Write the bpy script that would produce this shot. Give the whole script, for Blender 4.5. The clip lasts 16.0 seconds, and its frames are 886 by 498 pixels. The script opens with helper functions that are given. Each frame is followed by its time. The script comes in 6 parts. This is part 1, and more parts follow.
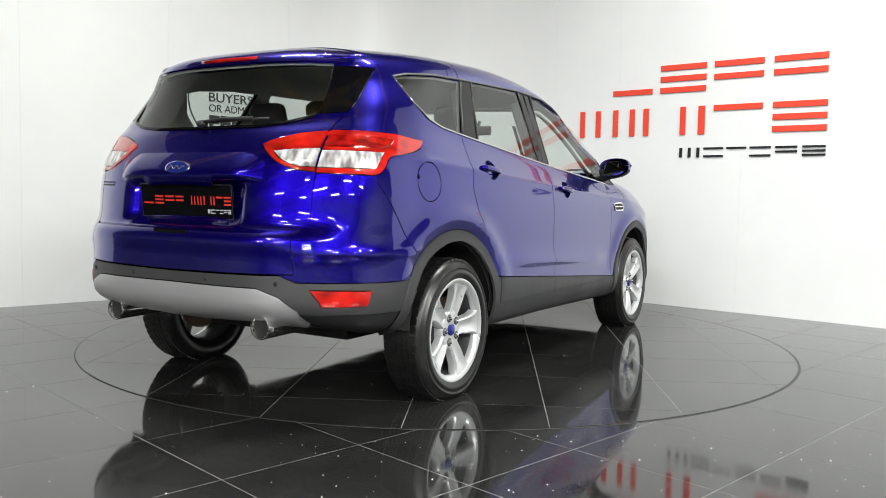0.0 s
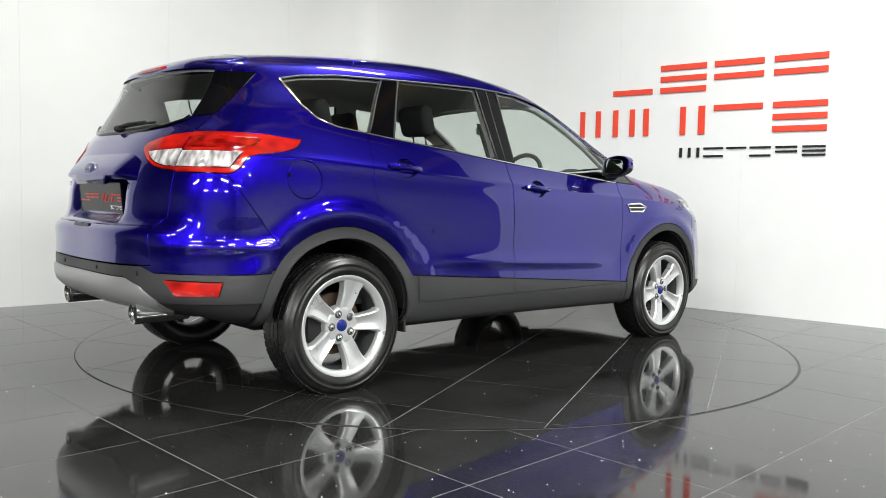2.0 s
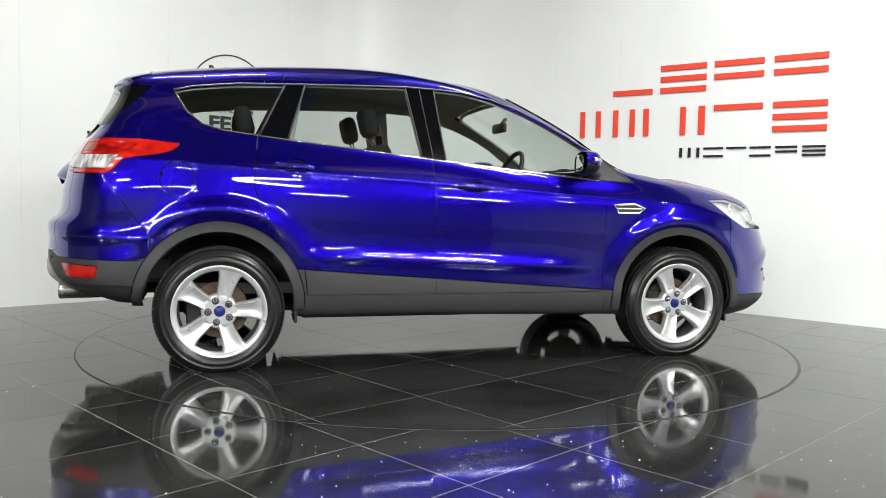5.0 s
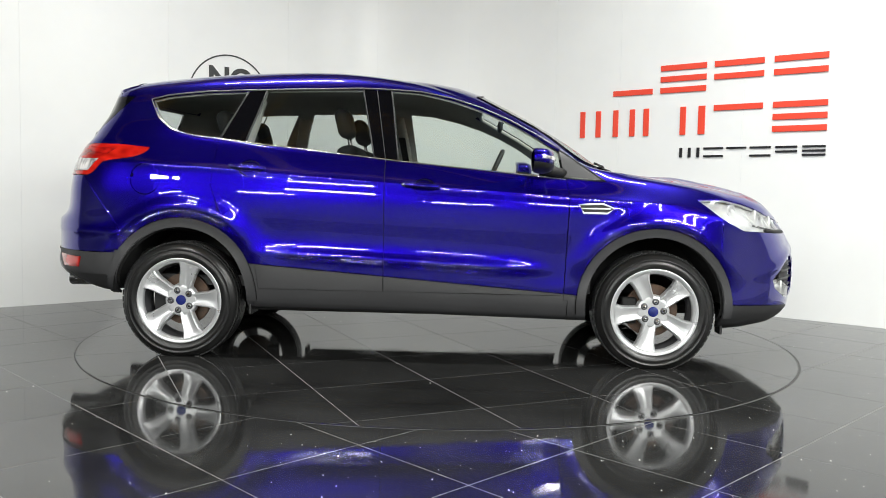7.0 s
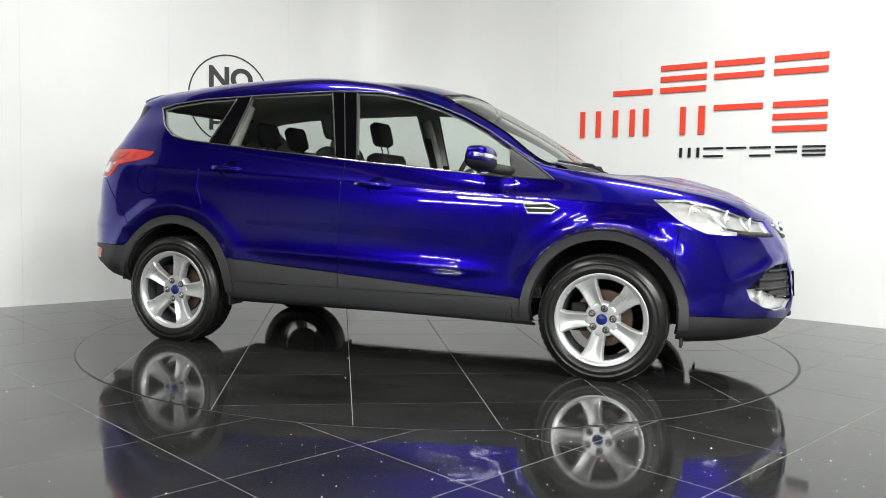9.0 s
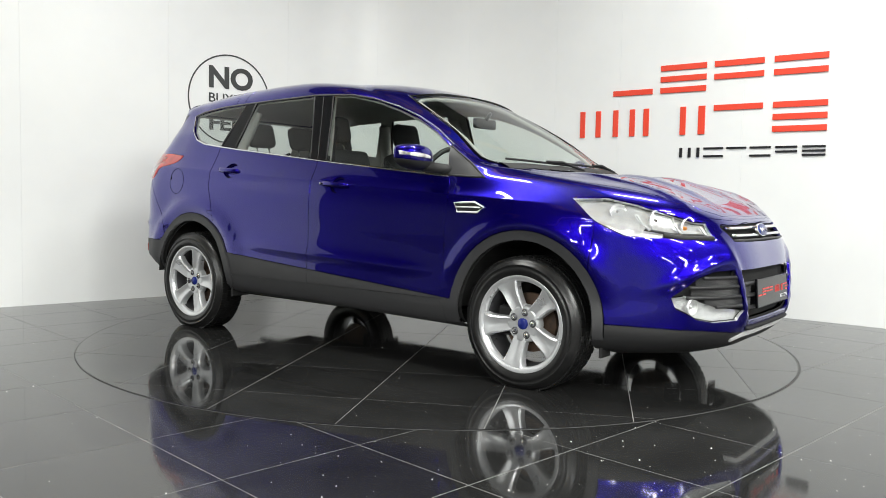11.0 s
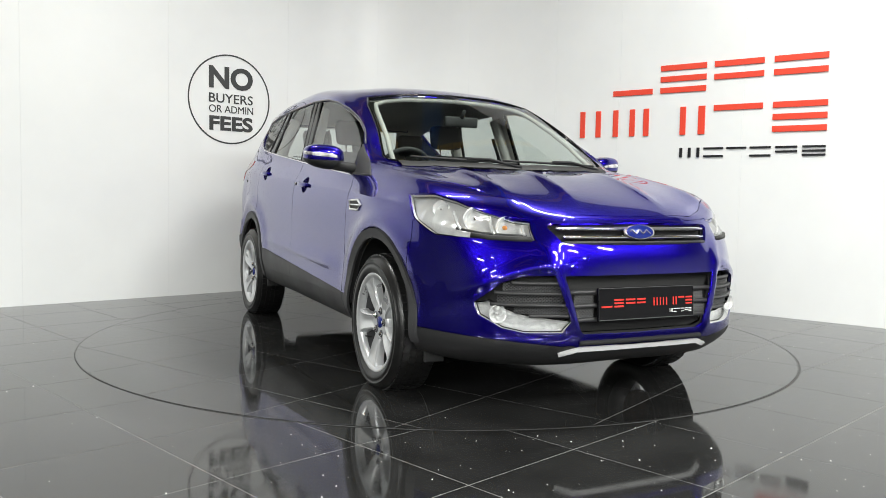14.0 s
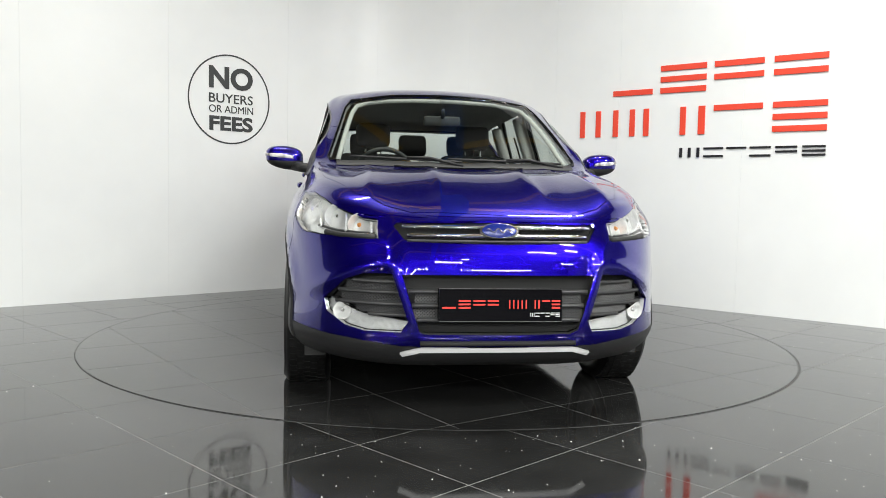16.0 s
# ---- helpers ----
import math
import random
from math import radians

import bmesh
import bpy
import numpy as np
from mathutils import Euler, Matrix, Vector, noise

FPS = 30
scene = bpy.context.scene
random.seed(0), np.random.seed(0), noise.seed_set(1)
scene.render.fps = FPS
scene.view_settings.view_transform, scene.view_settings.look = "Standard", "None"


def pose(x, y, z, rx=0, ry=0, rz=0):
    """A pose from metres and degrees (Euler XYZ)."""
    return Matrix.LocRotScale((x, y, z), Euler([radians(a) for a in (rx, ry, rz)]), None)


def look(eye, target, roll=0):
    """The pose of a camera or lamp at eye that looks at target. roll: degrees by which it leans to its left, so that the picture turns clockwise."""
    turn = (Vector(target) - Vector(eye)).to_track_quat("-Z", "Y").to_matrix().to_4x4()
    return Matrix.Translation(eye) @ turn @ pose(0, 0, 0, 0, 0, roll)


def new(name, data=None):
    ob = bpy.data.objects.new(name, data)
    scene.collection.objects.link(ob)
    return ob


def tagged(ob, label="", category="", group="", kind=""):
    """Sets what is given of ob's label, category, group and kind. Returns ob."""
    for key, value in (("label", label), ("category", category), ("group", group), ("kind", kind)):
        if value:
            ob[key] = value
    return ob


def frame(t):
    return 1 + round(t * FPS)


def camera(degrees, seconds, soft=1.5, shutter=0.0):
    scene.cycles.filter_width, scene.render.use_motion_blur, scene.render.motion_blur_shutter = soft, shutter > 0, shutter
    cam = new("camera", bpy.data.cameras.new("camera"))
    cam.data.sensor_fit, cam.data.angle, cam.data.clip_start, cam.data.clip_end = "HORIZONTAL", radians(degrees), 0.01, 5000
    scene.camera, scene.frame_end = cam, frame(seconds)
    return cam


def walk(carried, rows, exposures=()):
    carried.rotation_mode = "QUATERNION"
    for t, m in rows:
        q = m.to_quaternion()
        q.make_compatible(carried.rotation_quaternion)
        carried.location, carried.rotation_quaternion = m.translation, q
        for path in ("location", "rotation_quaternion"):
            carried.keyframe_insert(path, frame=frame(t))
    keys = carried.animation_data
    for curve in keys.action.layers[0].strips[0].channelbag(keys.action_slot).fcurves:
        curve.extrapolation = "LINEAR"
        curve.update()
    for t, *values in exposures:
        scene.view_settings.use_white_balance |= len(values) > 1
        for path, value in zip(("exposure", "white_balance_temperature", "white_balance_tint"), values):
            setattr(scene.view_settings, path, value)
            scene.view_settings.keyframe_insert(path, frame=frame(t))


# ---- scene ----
# ---------------- camera: stands still on a tripod ----------------
cam = camera(56.775, 16.0, soft=0.75)
EYE = (0.0, -5.548, 0.960)
YAW, PITCH = radians(0.240), radians(-3.839)
AIM = (EYE[0] + math.sin(YAW) * math.cos(PITCH), EYE[1] + math.cos(YAW) * math.cos(PITCH), EYE[2] + math.sin(PITCH))
CAM_POSE = look(EYE, AIM, 1.152)
walk(cam, [(0.0, CAM_POSE), (16.0, CAM_POSE)], exposures=[(0.0, -0.38), (16.0, -0.38)])

# ---------------- turntable: angle of the car's nose ----------------
START, RATE = 59.376, -8.8233
CAR_OFF = Vector((-0.0977, -0.056, 0.0))
DISC_R = 2.262
DISC_Z = 0.003

# ---------------- world and lamps ----------------
world = bpy.data.worlds.new("hall_air")
scene.world = world
world.use_nodes = True
wbg = world.node_tree.nodes["Background"]
wbg.inputs[0].default_value = (0.80, 0.86, 1.0, 1)
wbg.inputs[1].default_value = 0.03


def lamp(name, x, y, z, sx, sy, watts, rz=0.0, colour=(0.985, 1.0, 0.965), tilt=(0, 0)):
    data = bpy.data.lights.new(name, "AREA")
    data.shape, data.size, data.size_y, data.energy, data.color = "RECTANGLE", sx, sy, watts, colour
    ob = new(name, data)
    ob.matrix_world = pose(x, y, z, tilt[0], tilt[1], rz)
    return ob


# ---------------- materials ----------------
def mat(name, colour, rough=0.5, metal=0.0, **kw):
    m = bpy.data.materials.new(name)
    m.use_nodes = True
    b = m.node_tree.nodes["Principled BSDF"]
    b.inputs["Base Color"].default_value = (*colour, 1)
    b.inputs["Roughness"].default_value = rough
    b.inputs["Metallic"].default_value = metal
    for k, v in kw.items():
        b.inputs[k.replace("_", " ")].default_value = v
    return m


def node(m, kind, **inputs):
    n = m.node_tree.nodes.new(kind)
    for k, v in inputs.items():
        n.inputs[k.replace("_", " ")].default_value = v
    return n


def join(m, a, out, b, inp):
    m.node_tree.links.new(a.outputs[out], b.inputs[inp])


def vary(m, scale, lo, hi, socket="Base Color", detail=4.0, coords="Object", stretch=None, apart=False):
    """Mix two values of a socket by noise at a real-world scale; apart: each object gets a pattern of its own."""
    b = m.node_tree.nodes["Principled BSDF"]
    tc = node(m, "ShaderNodeTexCoord")
    n = node(m, "ShaderNodeTexNoise", Scale=scale, Detail=detail, Roughness=0.6)
    if apart:
        n.noise_dimensions = "4D"
        info = node(m, "ShaderNodeObjectInfo")
        far = node(m, "ShaderNodeMath")
        far.operation = "MULTIPLY"
        far.inputs[1].default_value = 60.0
        join(m, info, "Random", far, 0)
        m.node_tree.links.new(far.outputs[0], n.inputs["W"])
    if stretch:
        mp = node(m, "ShaderNodeMapping")
        mp.inputs["Scale"].default_value = stretch
        join(m, tc, coords, mp, "Vector")
        join(m, mp, "Vector", n, "Vector")
    else:
        join(m, tc, coords, n, "Vector")
    r = m.node_tree.nodes.new("ShaderNodeValToRGB")
    r.color_ramp.elements[0].position, r.color_ramp.elements[1].position = 0.32, 0.68
    r.color_ramp.elements[0].color = (*lo, 1) if isinstance(lo, tuple) else (lo, lo, lo, 1)
    r.color_ramp.elements[1].color = (*hi, 1) if isinstance(hi, tuple) else (hi, hi, hi, 1)
    join(m, n, "Fac", r, "Fac")
    join(m, r, "Color", b, socket)
    return n


def bumpy(m, scale, strength, distance=0.002, detail=3.0, coords="Object"):
    b = m.node_tree.nodes["Principled BSDF"]
    tc = node(m, "ShaderNodeTexCoord")
    n = node(m, "ShaderNodeTexNoise", Scale=scale, Detail=detail)
    join(m, tc, coords, n, "Vector")
    bp = node(m, "ShaderNodeBump", Strength=strength, Distance=distance)
    join(m, n, "Fac", bp, "Height")
    join(m, bp, "Normal", b, "Normal")


M_WALL = mat("white_gloss_panel", (0.80, 0.81, 0.80), 0.24, Specular_IOR_Level=0.3)
vary(M_WALL, 1.3, (0.78, 0.79, 0.785), (0.82, 0.83, 0.82))
bumpy(M_WALL, 2.2, 0.10, 0.01, 2.0)
M_SEAM = mat("panel_joint", (0.74, 0.75, 0.75), 0.6)
M_TILE = mat("black_polished_tile", (0.014, 0.014, 0.014), 0.05, IOR=1.52)
# a thin uneven film of dust on the polish
vary(M_TILE, 1.7, (0.009, 0.009, 0.009), (0.026, 0.026, 0.0255), detail=9.0, apart=True)
vary(M_TILE, 5.0, 0.02, 0.10, "Roughness", 8.0, apart=True)
M_GROUT = mat("tile_grout", (0.30, 0.30, 0.29), 0.8)
vary(M_GROUT, 14.0, (0.10, 0.10, 0.10), (0.30, 0.30, 0.29))
M_GAP = mat("turntable_gap", (0.05, 0.05, 0.05), 0.7)
M_RED = mat("red_sign_face", (0.78, 0.065, 0.032), 0.35)
M_BLACKSIGN = mat("black_sign_face", (0.012, 0.012, 0.014), 0.35)
M_GREYSIGN = mat("charcoal_vinyl", (0.035, 0.037, 0.037), 0.45)
M_SPECK = mat("pale_debris", (0.75, 0.74, 0.70), 0.6)
M_CEIL = mat("dark_roof_sheet", (0.16, 0.16, 0.165), 0.7)
vary(M_CEIL, 0.8, (0.11, 0.108, 0.10), (0.18, 0.175, 0.16))
M_BACK = mat("hall_wall_paint", (0.30, 0.30, 0.31), 0.7)
vary(M_BACK, 0.5, (0.13, 0.13, 0.135), (0.20, 0.20, 0.195))
# paler than the other hall walls, to throw light onto the car's side
M_BOUNCE = mat("pale_bounce_wall", (0.5, 0.5, 0.5), 0.7)
vary(M_BOUNCE, 0.5, (0.44, 0.44, 0.445), (0.56, 0.56, 0.555))
M_YELLOW = mat("yellow_steel_paint", (0.62, 0.36, 0.03), 0.5)
M_BLUEPOST = mat("blue_steel_paint", (0.02, 0.12, 0.42), 0.5)
M_HOUSING = mat("white_lamp_housing", (0.7, 0.7, 0.7), 0.5)


# ---------------- mesh helpers ----------------
def obj(name, bm, material, parent=None, label="", smooth=False):
    me = bpy.data.meshes.new(name)
    bm.normal_update()
    bm.to_mesh(me)
    bm.free()
    if smooth:
        me.shade_smooth()
    me.materials.append(material)
    ob = new(name, me)
    if parent:
        ob.parent = parent
    if label:
        ob["label"] = label
    return ob


def part(name, bm, material, parent, label="", smooth=False):
    return obj(name, bm, material, parent, label, smooth)


def box(bm, x0, x1, y0, y1, z0, z1, m=None, bevel=0.0):
    r = bmesh.ops.create_cube(bm, size=1.0)
    vs = r["verts"]
    for v in vs:
        v.co = Vector(((x0 + x1) / 2 + v.co.x * (x1 - x0), (y0 + y1) / 2 + v.co.y * (y1 - y0), (z0 + z1) / 2 + v.co.z * (z1 - z0)))
    if bevel:
        es = list({e for v in vs for e in v.link_edges})
        out = bmesh.ops.bevel(bm, geom=es, offset=bevel, segments=2, affect="EDGES", profile=0.5)
        vs = list({v for f in out["faces"] for v in f.verts} | {v for v in vs if v.is_valid})
    if m is not None:
        bmesh.ops.transform(bm, matrix=m, verts=[v for v in vs if v.is_valid])
    return vs


def poly_prism(bm, pts, z0, z1):
    """A prism over a convex plan outline."""
    lo = [bm.verts.new((x, y, z0)) for x, y in pts]
    hi = [bm.verts.new((x, y, z1)) for x, y in pts]
    bm.faces.new(hi)
    bm.faces.new(lo[::-1])
    n = len(pts)
    for i in range(n):
        bm.faces.new((lo[i], lo[(i + 1) % n], hi[(i + 1) % n], hi[i]))


def empty(name):
    return new(name, None)


def lathe(bm, profile, n=48, axis="y", m=None, close=False):
    """Turn a profile of (radius, along) about an axis."""
    rings = []
    for r, a in profile:
        ring = []
        for k in range(n):
            c, s = math.cos(2 * math.pi * k / n), math.sin(2 * math.pi * k / n)
            p = (r * c, a, r * s) if axis == "y" else ((a, r * c, r * s) if axis == "x" else (r * c, r * s, a))
            ring.append(bm.verts.new(p if m is None else m @ Vector(p)))
        rings.append(ring)
    for a, b in zip(rings, rings[1:] + ([rings[0]] if close else [])):
        for k in range(n):
            bm.faces.new((a[k], a[(k + 1) % n], b[(k + 1) % n], b[k]))
    bmesh.ops.recalc_face_normals(bm, faces=bm.faces[:])
    return rings


def tube(bm, pts, r, n=8, closed=False):
    """A round bar along a line of points."""
    pts = [Vector(p) for p in pts]
    rings, up = [], Vector((0.13, 0.21, 0.97))
    for i, p in enumerate(pts):
        a = pts[i - 1] if i or closed else p
        b = pts[(i + 1) % len(pts)] if i + 1 < len(pts) or closed else p
        d = (b - a).normalized()
        s = d.cross(up)
        s = s.normalized() if s.length > 1e-4 else Vector((1, 0, 0))
        w = s.cross(d).normalized()
        rings.append([bm.verts.new(p + r * (math.cos(2 * math.pi * k / n) * s + math.sin(2 * math.pi * k / n) * w)) for k in range(n)])
    for a, b in zip(rings, rings[1:] + ([rings[0]] if closed else [])):
        for k in range(n):
            bm.faces.new((a[k], a[(k + 1) % n], b[(k + 1) % n], b[k]))
    if not closed:
        bm.faces.new(rings[0])
        bm.faces.new(rings[-1])
    bmesh.ops.recalc_face_normals(bm, faces=bm.faces[:])


# ---------------- the show corner ----------------
CORNER = Vector((-0.2135, 3.663, 0.0))
LEFT = Vector((-0.7541, -0.6568, 0.0))
RIGHT = Vector((0.7701, -0.6379, 0.0))
WALL_H = 4.2


def wall_pose(along):
    """x runs along the wall away from the corner, y out of the wall's face into the room, z up."""
    out = Vector((-along.y, along.x, 0)) if along.x < 0 else Vector((along.y, -along.x, 0))
    m = Matrix.Identity(4)
    for i, col in enumerate((along, out, Vector((0, 0, 1)), CORNER)):
        m[0][i], m[1][i], m[2][i] = col
    return m


def wall_box(m, a, b, bevel):
    bm = bmesh.new()
    box(bm, a + 0.0015, b - 0.0015, -0.012, 0.0, 0.0, WALL_H, m, bevel=bevel)
    bmesh.ops.recalc_face_normals(bm, faces=bm.faces[:])
    return bm


def panel_wall(name, along, seams, length, label):
    m = wall_pose(along)
    bm = bmesh.new()
    box(bm, seams[0], length, -0.20, -0.0020, 0, WALL_H - 0.005, m)
    bmesh.ops.recalc_face_normals(bm, faces=bm.faces[:])
    wall = tagged(obj(name, bm, M_SEAM), label, "wall", kind="structure")
    for a, b in zip(seams, seams[1:] + [length]):
        part("wall_panel", wall_box(m, a, b, 0.0012), M_WALL, wall)
    return m


BEND = 1.72
ML = panel_wall("wall_left", LEFT, [BEND, 2.917, 4.115, 5.31, 6.5], 7.5, "glossy white panelled showroom wall with thin upright joints")
MR = panel_wall("wall_right", RIGHT, [BEND, 2.41, 3.56, 4.71, 5.86], 7.5, "glossy white panelled showroom wall with thin upright joints")


def curved_corner():
    """The two walls meet in a wide curve of three bent panels."""
    nl, nr = ML.to_3x3() @ Vector((0, 1, 0)), MR.to_3x3() @ Vector((0, 1, 0))
    turn = math.pi - math.acos(LEFT.dot(RIGHT))
    radius = BEND / math.tan(turn / 2)
    centre = CORNER + LEFT * BEND + nl * radius
    a0, a1 = math.atan2(-nl.y, -nl.x), math.atan2(-nr.y, -nr.x)
    wall = None
    for k in range(-1, 3):
        bm = bmesh.new()
        lo, hi = (a0, a1) if k < 0 else (a0 + (a1 - a0) * k / 3, a0 + (a1 - a0) * (k + 1) / 3)
        gap = 0.0 if k < 0 else math.copysign(0.0015 / radius, a1 - a0)
        r0, r1 = (radius + 0.0020, radius + 0.2) if k < 0 else (radius, radius + 0.012)
        rows = []
        n = 20
        for i in range(n + 1):
            a = lo + gap + (hi - lo - 2 * gap) * i / n
            c, s = math.cos(a), math.sin(a)
            rows.append([bm.verts.new((centre.x + r * c, centre.y + r * s, z)) for r, z in ((r0, 0), (r0, WALL_H), (r1, WALL_H), (r1, 0))])
        for p, q in zip(rows, rows[1:]):
            for i in range(4):
                bm.faces.new((p[i], p[(i + 1) % 4], q[(i + 1) % 4], q[i]))
        bm.faces.new(rows[0])
        bm.faces.new(rows[-1])
        bmesh.ops.recalc_face_normals(bm, faces=bm.faces[:])
        if k < 0:
            wall = tagged(obj("wall_curve", bm, M_SEAM), "curved white panelled corner of the showroom wall", "wall", kind="structure")
        else:
            ob = part("wall_panel", bm, M_WALL, wall)
            ob.data.shade_smooth()
            ob.data.set_sharp_from_angle(angle=radians(30))


curved_corner()

# ---------------- the rest of the hall, behind the camera ----------------
bm = bmesh.new()
box(bm, -11.2, -11.0, -16.0, 6.5, 0, 6.4)
tagged(obj("wall_west", bm, M_BACK), "plain grey painted hall wall", "wall", kind="structure")
# unseen wall that serves as a bright reflector for the doors
bm = bmesh.new()
box(bm, 11.0, 11.2, -16.0, 6.5, 0, 6.4)
tagged(obj("wall_east", bm, M_BOUNCE), "unseen plain hall wall, added pale to brighten reflections", "wall", kind="structure")
bm = bmesh.new()
box(bm, -11.2, 11.2, -16.2, -16.0, 0, 6.4)
tagged(obj("wall_south", bm, M_BACK), "plain grey painted hall wall", "wall", kind="structure")
bm = bmesh.new()
box(bm, -11.2, 11.2, 6.5, 6.7, 0, 6.4)
tagged(obj("wall_north", bm, M_BACK), "plain grey painted hall wall", "wall", kind="structure")
bm = bmesh.new()
box(bm, -11.2, 11.2, -16.2, 6.7, 6.4, 6.55)
tagged(obj("ceiling", bm, M_CEIL), "dark grey sheet roof of the hall", "ceiling", kind="structure")


def roof_beam(a, b, w, h, material, name, label):
    a, b = Vector(a), Vector(b)
    d = b - a
    bm = bmesh.new()
    m = Matrix.Translation(a) @ Matrix.Rotation(math.atan2(d.y, d.x), 4, "Z")
    length = d.length
    for z0, z1, ww in ((0, 0.02, w), (h - 0.02, h, w), (0.02, h - 0.02, 0.025)):
        box(bm, 0, length, -ww / 2, ww / 2, z0, z1, m)
    return tagged(obj(name, bm, material), label, "beam", kind="structure")


for y in (-10.5, -6.8, -3.4, 0.2):
    roof_beam((-11, y, 5.75), (11, y, 5.75), 0.22, 0.34, M_YELLOW, "roof_beam", "yellow painted steel roof beam")
for a, b in (((-4.5, 0.5, 5.5), (0.8, 6.0, 5.5)), ((-3.6, 6.0, 5.45), (-0.4, 0.8, 5.45)), ((0.6, 1.0, 5.5), (4.5, 5.2, 5.5)), ((-5.0, -9.0, 5.5), (-1.0, -2.0, 5.5)), ((2.0, -8.0, 5.5), (6.0, -1.0, 5.5))):
    roof_beam(a, b, 0.20, 0.24, M_YELLOW, "roof_brace", "yellow painted diagonal roof brace")
roof_beam((0.9, -13, 5.1), (0.3, 6.2, 5.1), 0.34, 0.3, M_BLUEPOST, "roof_beam", "blue painted steel crane beam under the roof")


def strip_light(x, y, z, length, rz, watts, width=0.14):
    """A ceiling batten: housing, end caps, and a lamp in its face."""
    top = empty("strip_light")
    top.matrix_world = pose(x, y, z, 0, 0, rz)
    bm = bmesh.new()
    box(bm, -length / 2, length / 2, -width / 2 - 0.03, width / 2 + 0.03, 0.006, 0.08, bevel=0.008)
    part("housing", bm, M_HOUSING, top)
    for e in (-0.4, 0.4):
        bm = bmesh.new()
        tube(bm, [(e * length, 0, 0.075), (e * length, 0, 6.40 - z)], 0.006, 6)
        part("hanger", bm, M_HOUSING, top)
    for e in (-1, 1):
        bm = bmesh.new()
        box(bm, e * (length / 2 + 0.016) - 0.015, e * (length / 2 + 0.016) + 0.015, -width / 2 - 0.03, width / 2 + 0.03, -0.012, 0.08, bevel=0.004)
        part("end_cap", bm, M_HOUSING, top)
    tagged(top, "white linear batten light under the roof", "ceiling light", "strip lights")
    lamp("strip_lamp", x, y, z, length, width, watts, rz)


for x, y, watts in ((-4.4, -7.4, 120.0), (-3.1, -5.6, 75.0), (3.4, -7.4, 320.0), (4.8, -6.5, 300.0), (3.6, -5.4, 250.0), (6.6, -4.6, 330.0)):
    strip_light(x, y, 4.4, 1.2, 0.0, watts)
# a pair added over the deck to brighten the curved wall corner
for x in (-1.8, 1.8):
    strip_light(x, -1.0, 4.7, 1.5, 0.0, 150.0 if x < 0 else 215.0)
    # unseen upward fill, added so that the roof steel shows in reflections
    lamp("roof_fill_lamp", x, -1.0, 4.79, 1.5, 0.14, 240.0, 0.0, tilt=(180, 0))
for x, y, z in ((-6.2, -9.0, 3.3), (-2.4, -9.4, 3.2), (1.6, -9.2, 3.3), (5.8, -9.0, 3.3), (-4.4, -12.0, 2.9), (-0.4, -12.4, 2.9), (3.8, -12.0, 2.9)):
    strip_light(x, y, z, 1.5, 0.0, 560.0 if x < -2 else 420.0, 0.20 if y > -10 else 0.14)


def round_light(x, y, z, watts):
    """A small round pendant: can, rim, hanger, and a lamp in its mouth."""
    top = empty("pendant_light")
    top.matrix_world = pose(x, y, z)
    bm = bmesh.new()
    bmesh.ops.create_cone(bm, cap_ends=True, segments=24, radius1=0.15, radius2=0.08, depth=0.22, matrix=Matrix.Translation((0, 0, 0.12)))
    part("can", bm, M_HOUSING, top)
    bm = bmesh.new()
    tube(bm, [(0, 0, 0.22), (0, 0, 6.40 - z)], 0.006, 6)
    part("hanger", bm, M_HOUSING, top)
    tagged(top, "small white round pendant light under the roof", "ceiling light", "pendant lights")
    data = lamp("pendant_lamp", x, y, z, 0.24, 0.24, watts).data
    data.shape = "DISK"


for x, y, z in ((-3.4, -8.3, 3.5), (2.2, -8.3, 3.5), (5.6, -6.2, 3.4), (0.2, -12.8, 3.2)):
    round_light(x, y, z, 20.0)


# ---------------- signs on the walls ----------------
def sign_bar(bm, m, a, b, z0, z1, depth):
    box(bm, a, b, 0.0, depth, z0, z1, m, bevel=0.002)


# plain bars for a character, as shares of its width and height: lying, standing, or both kinds of one count
BARS = {
    "foot": ((0, 1, 0, 0.2),),
    "three": ((0, 1, 0, 0.2), (0, 1, 0.4, 0.6), (0, 1, 0.8, 1)),
    "upper_two": ((0, 1, 0.36, 0.56), (0, 1, 0.8, 1)),
    "outer_two": ((0, 1, 0, 0.2), (0, 1, 0.8, 1)),
    "head": ((0, 1, 0.8, 1),),
    "posts": ((0, 0.13, 0, 1), (0.87, 1, 0, 1)),
    "three_posts": ((0, 0.14, 0, 1), (0.43, 0.57, 0, 1), (0.86, 1, 0, 1)),
    "four_posts": ((0.06, 0.14, 0, 1), (0.32, 0.40, 0, 1), (0.60, 0.68, 0, 1), (0.86, 0.94, 0, 1)),
    "post": ((0, 1, 0, 1),),
}


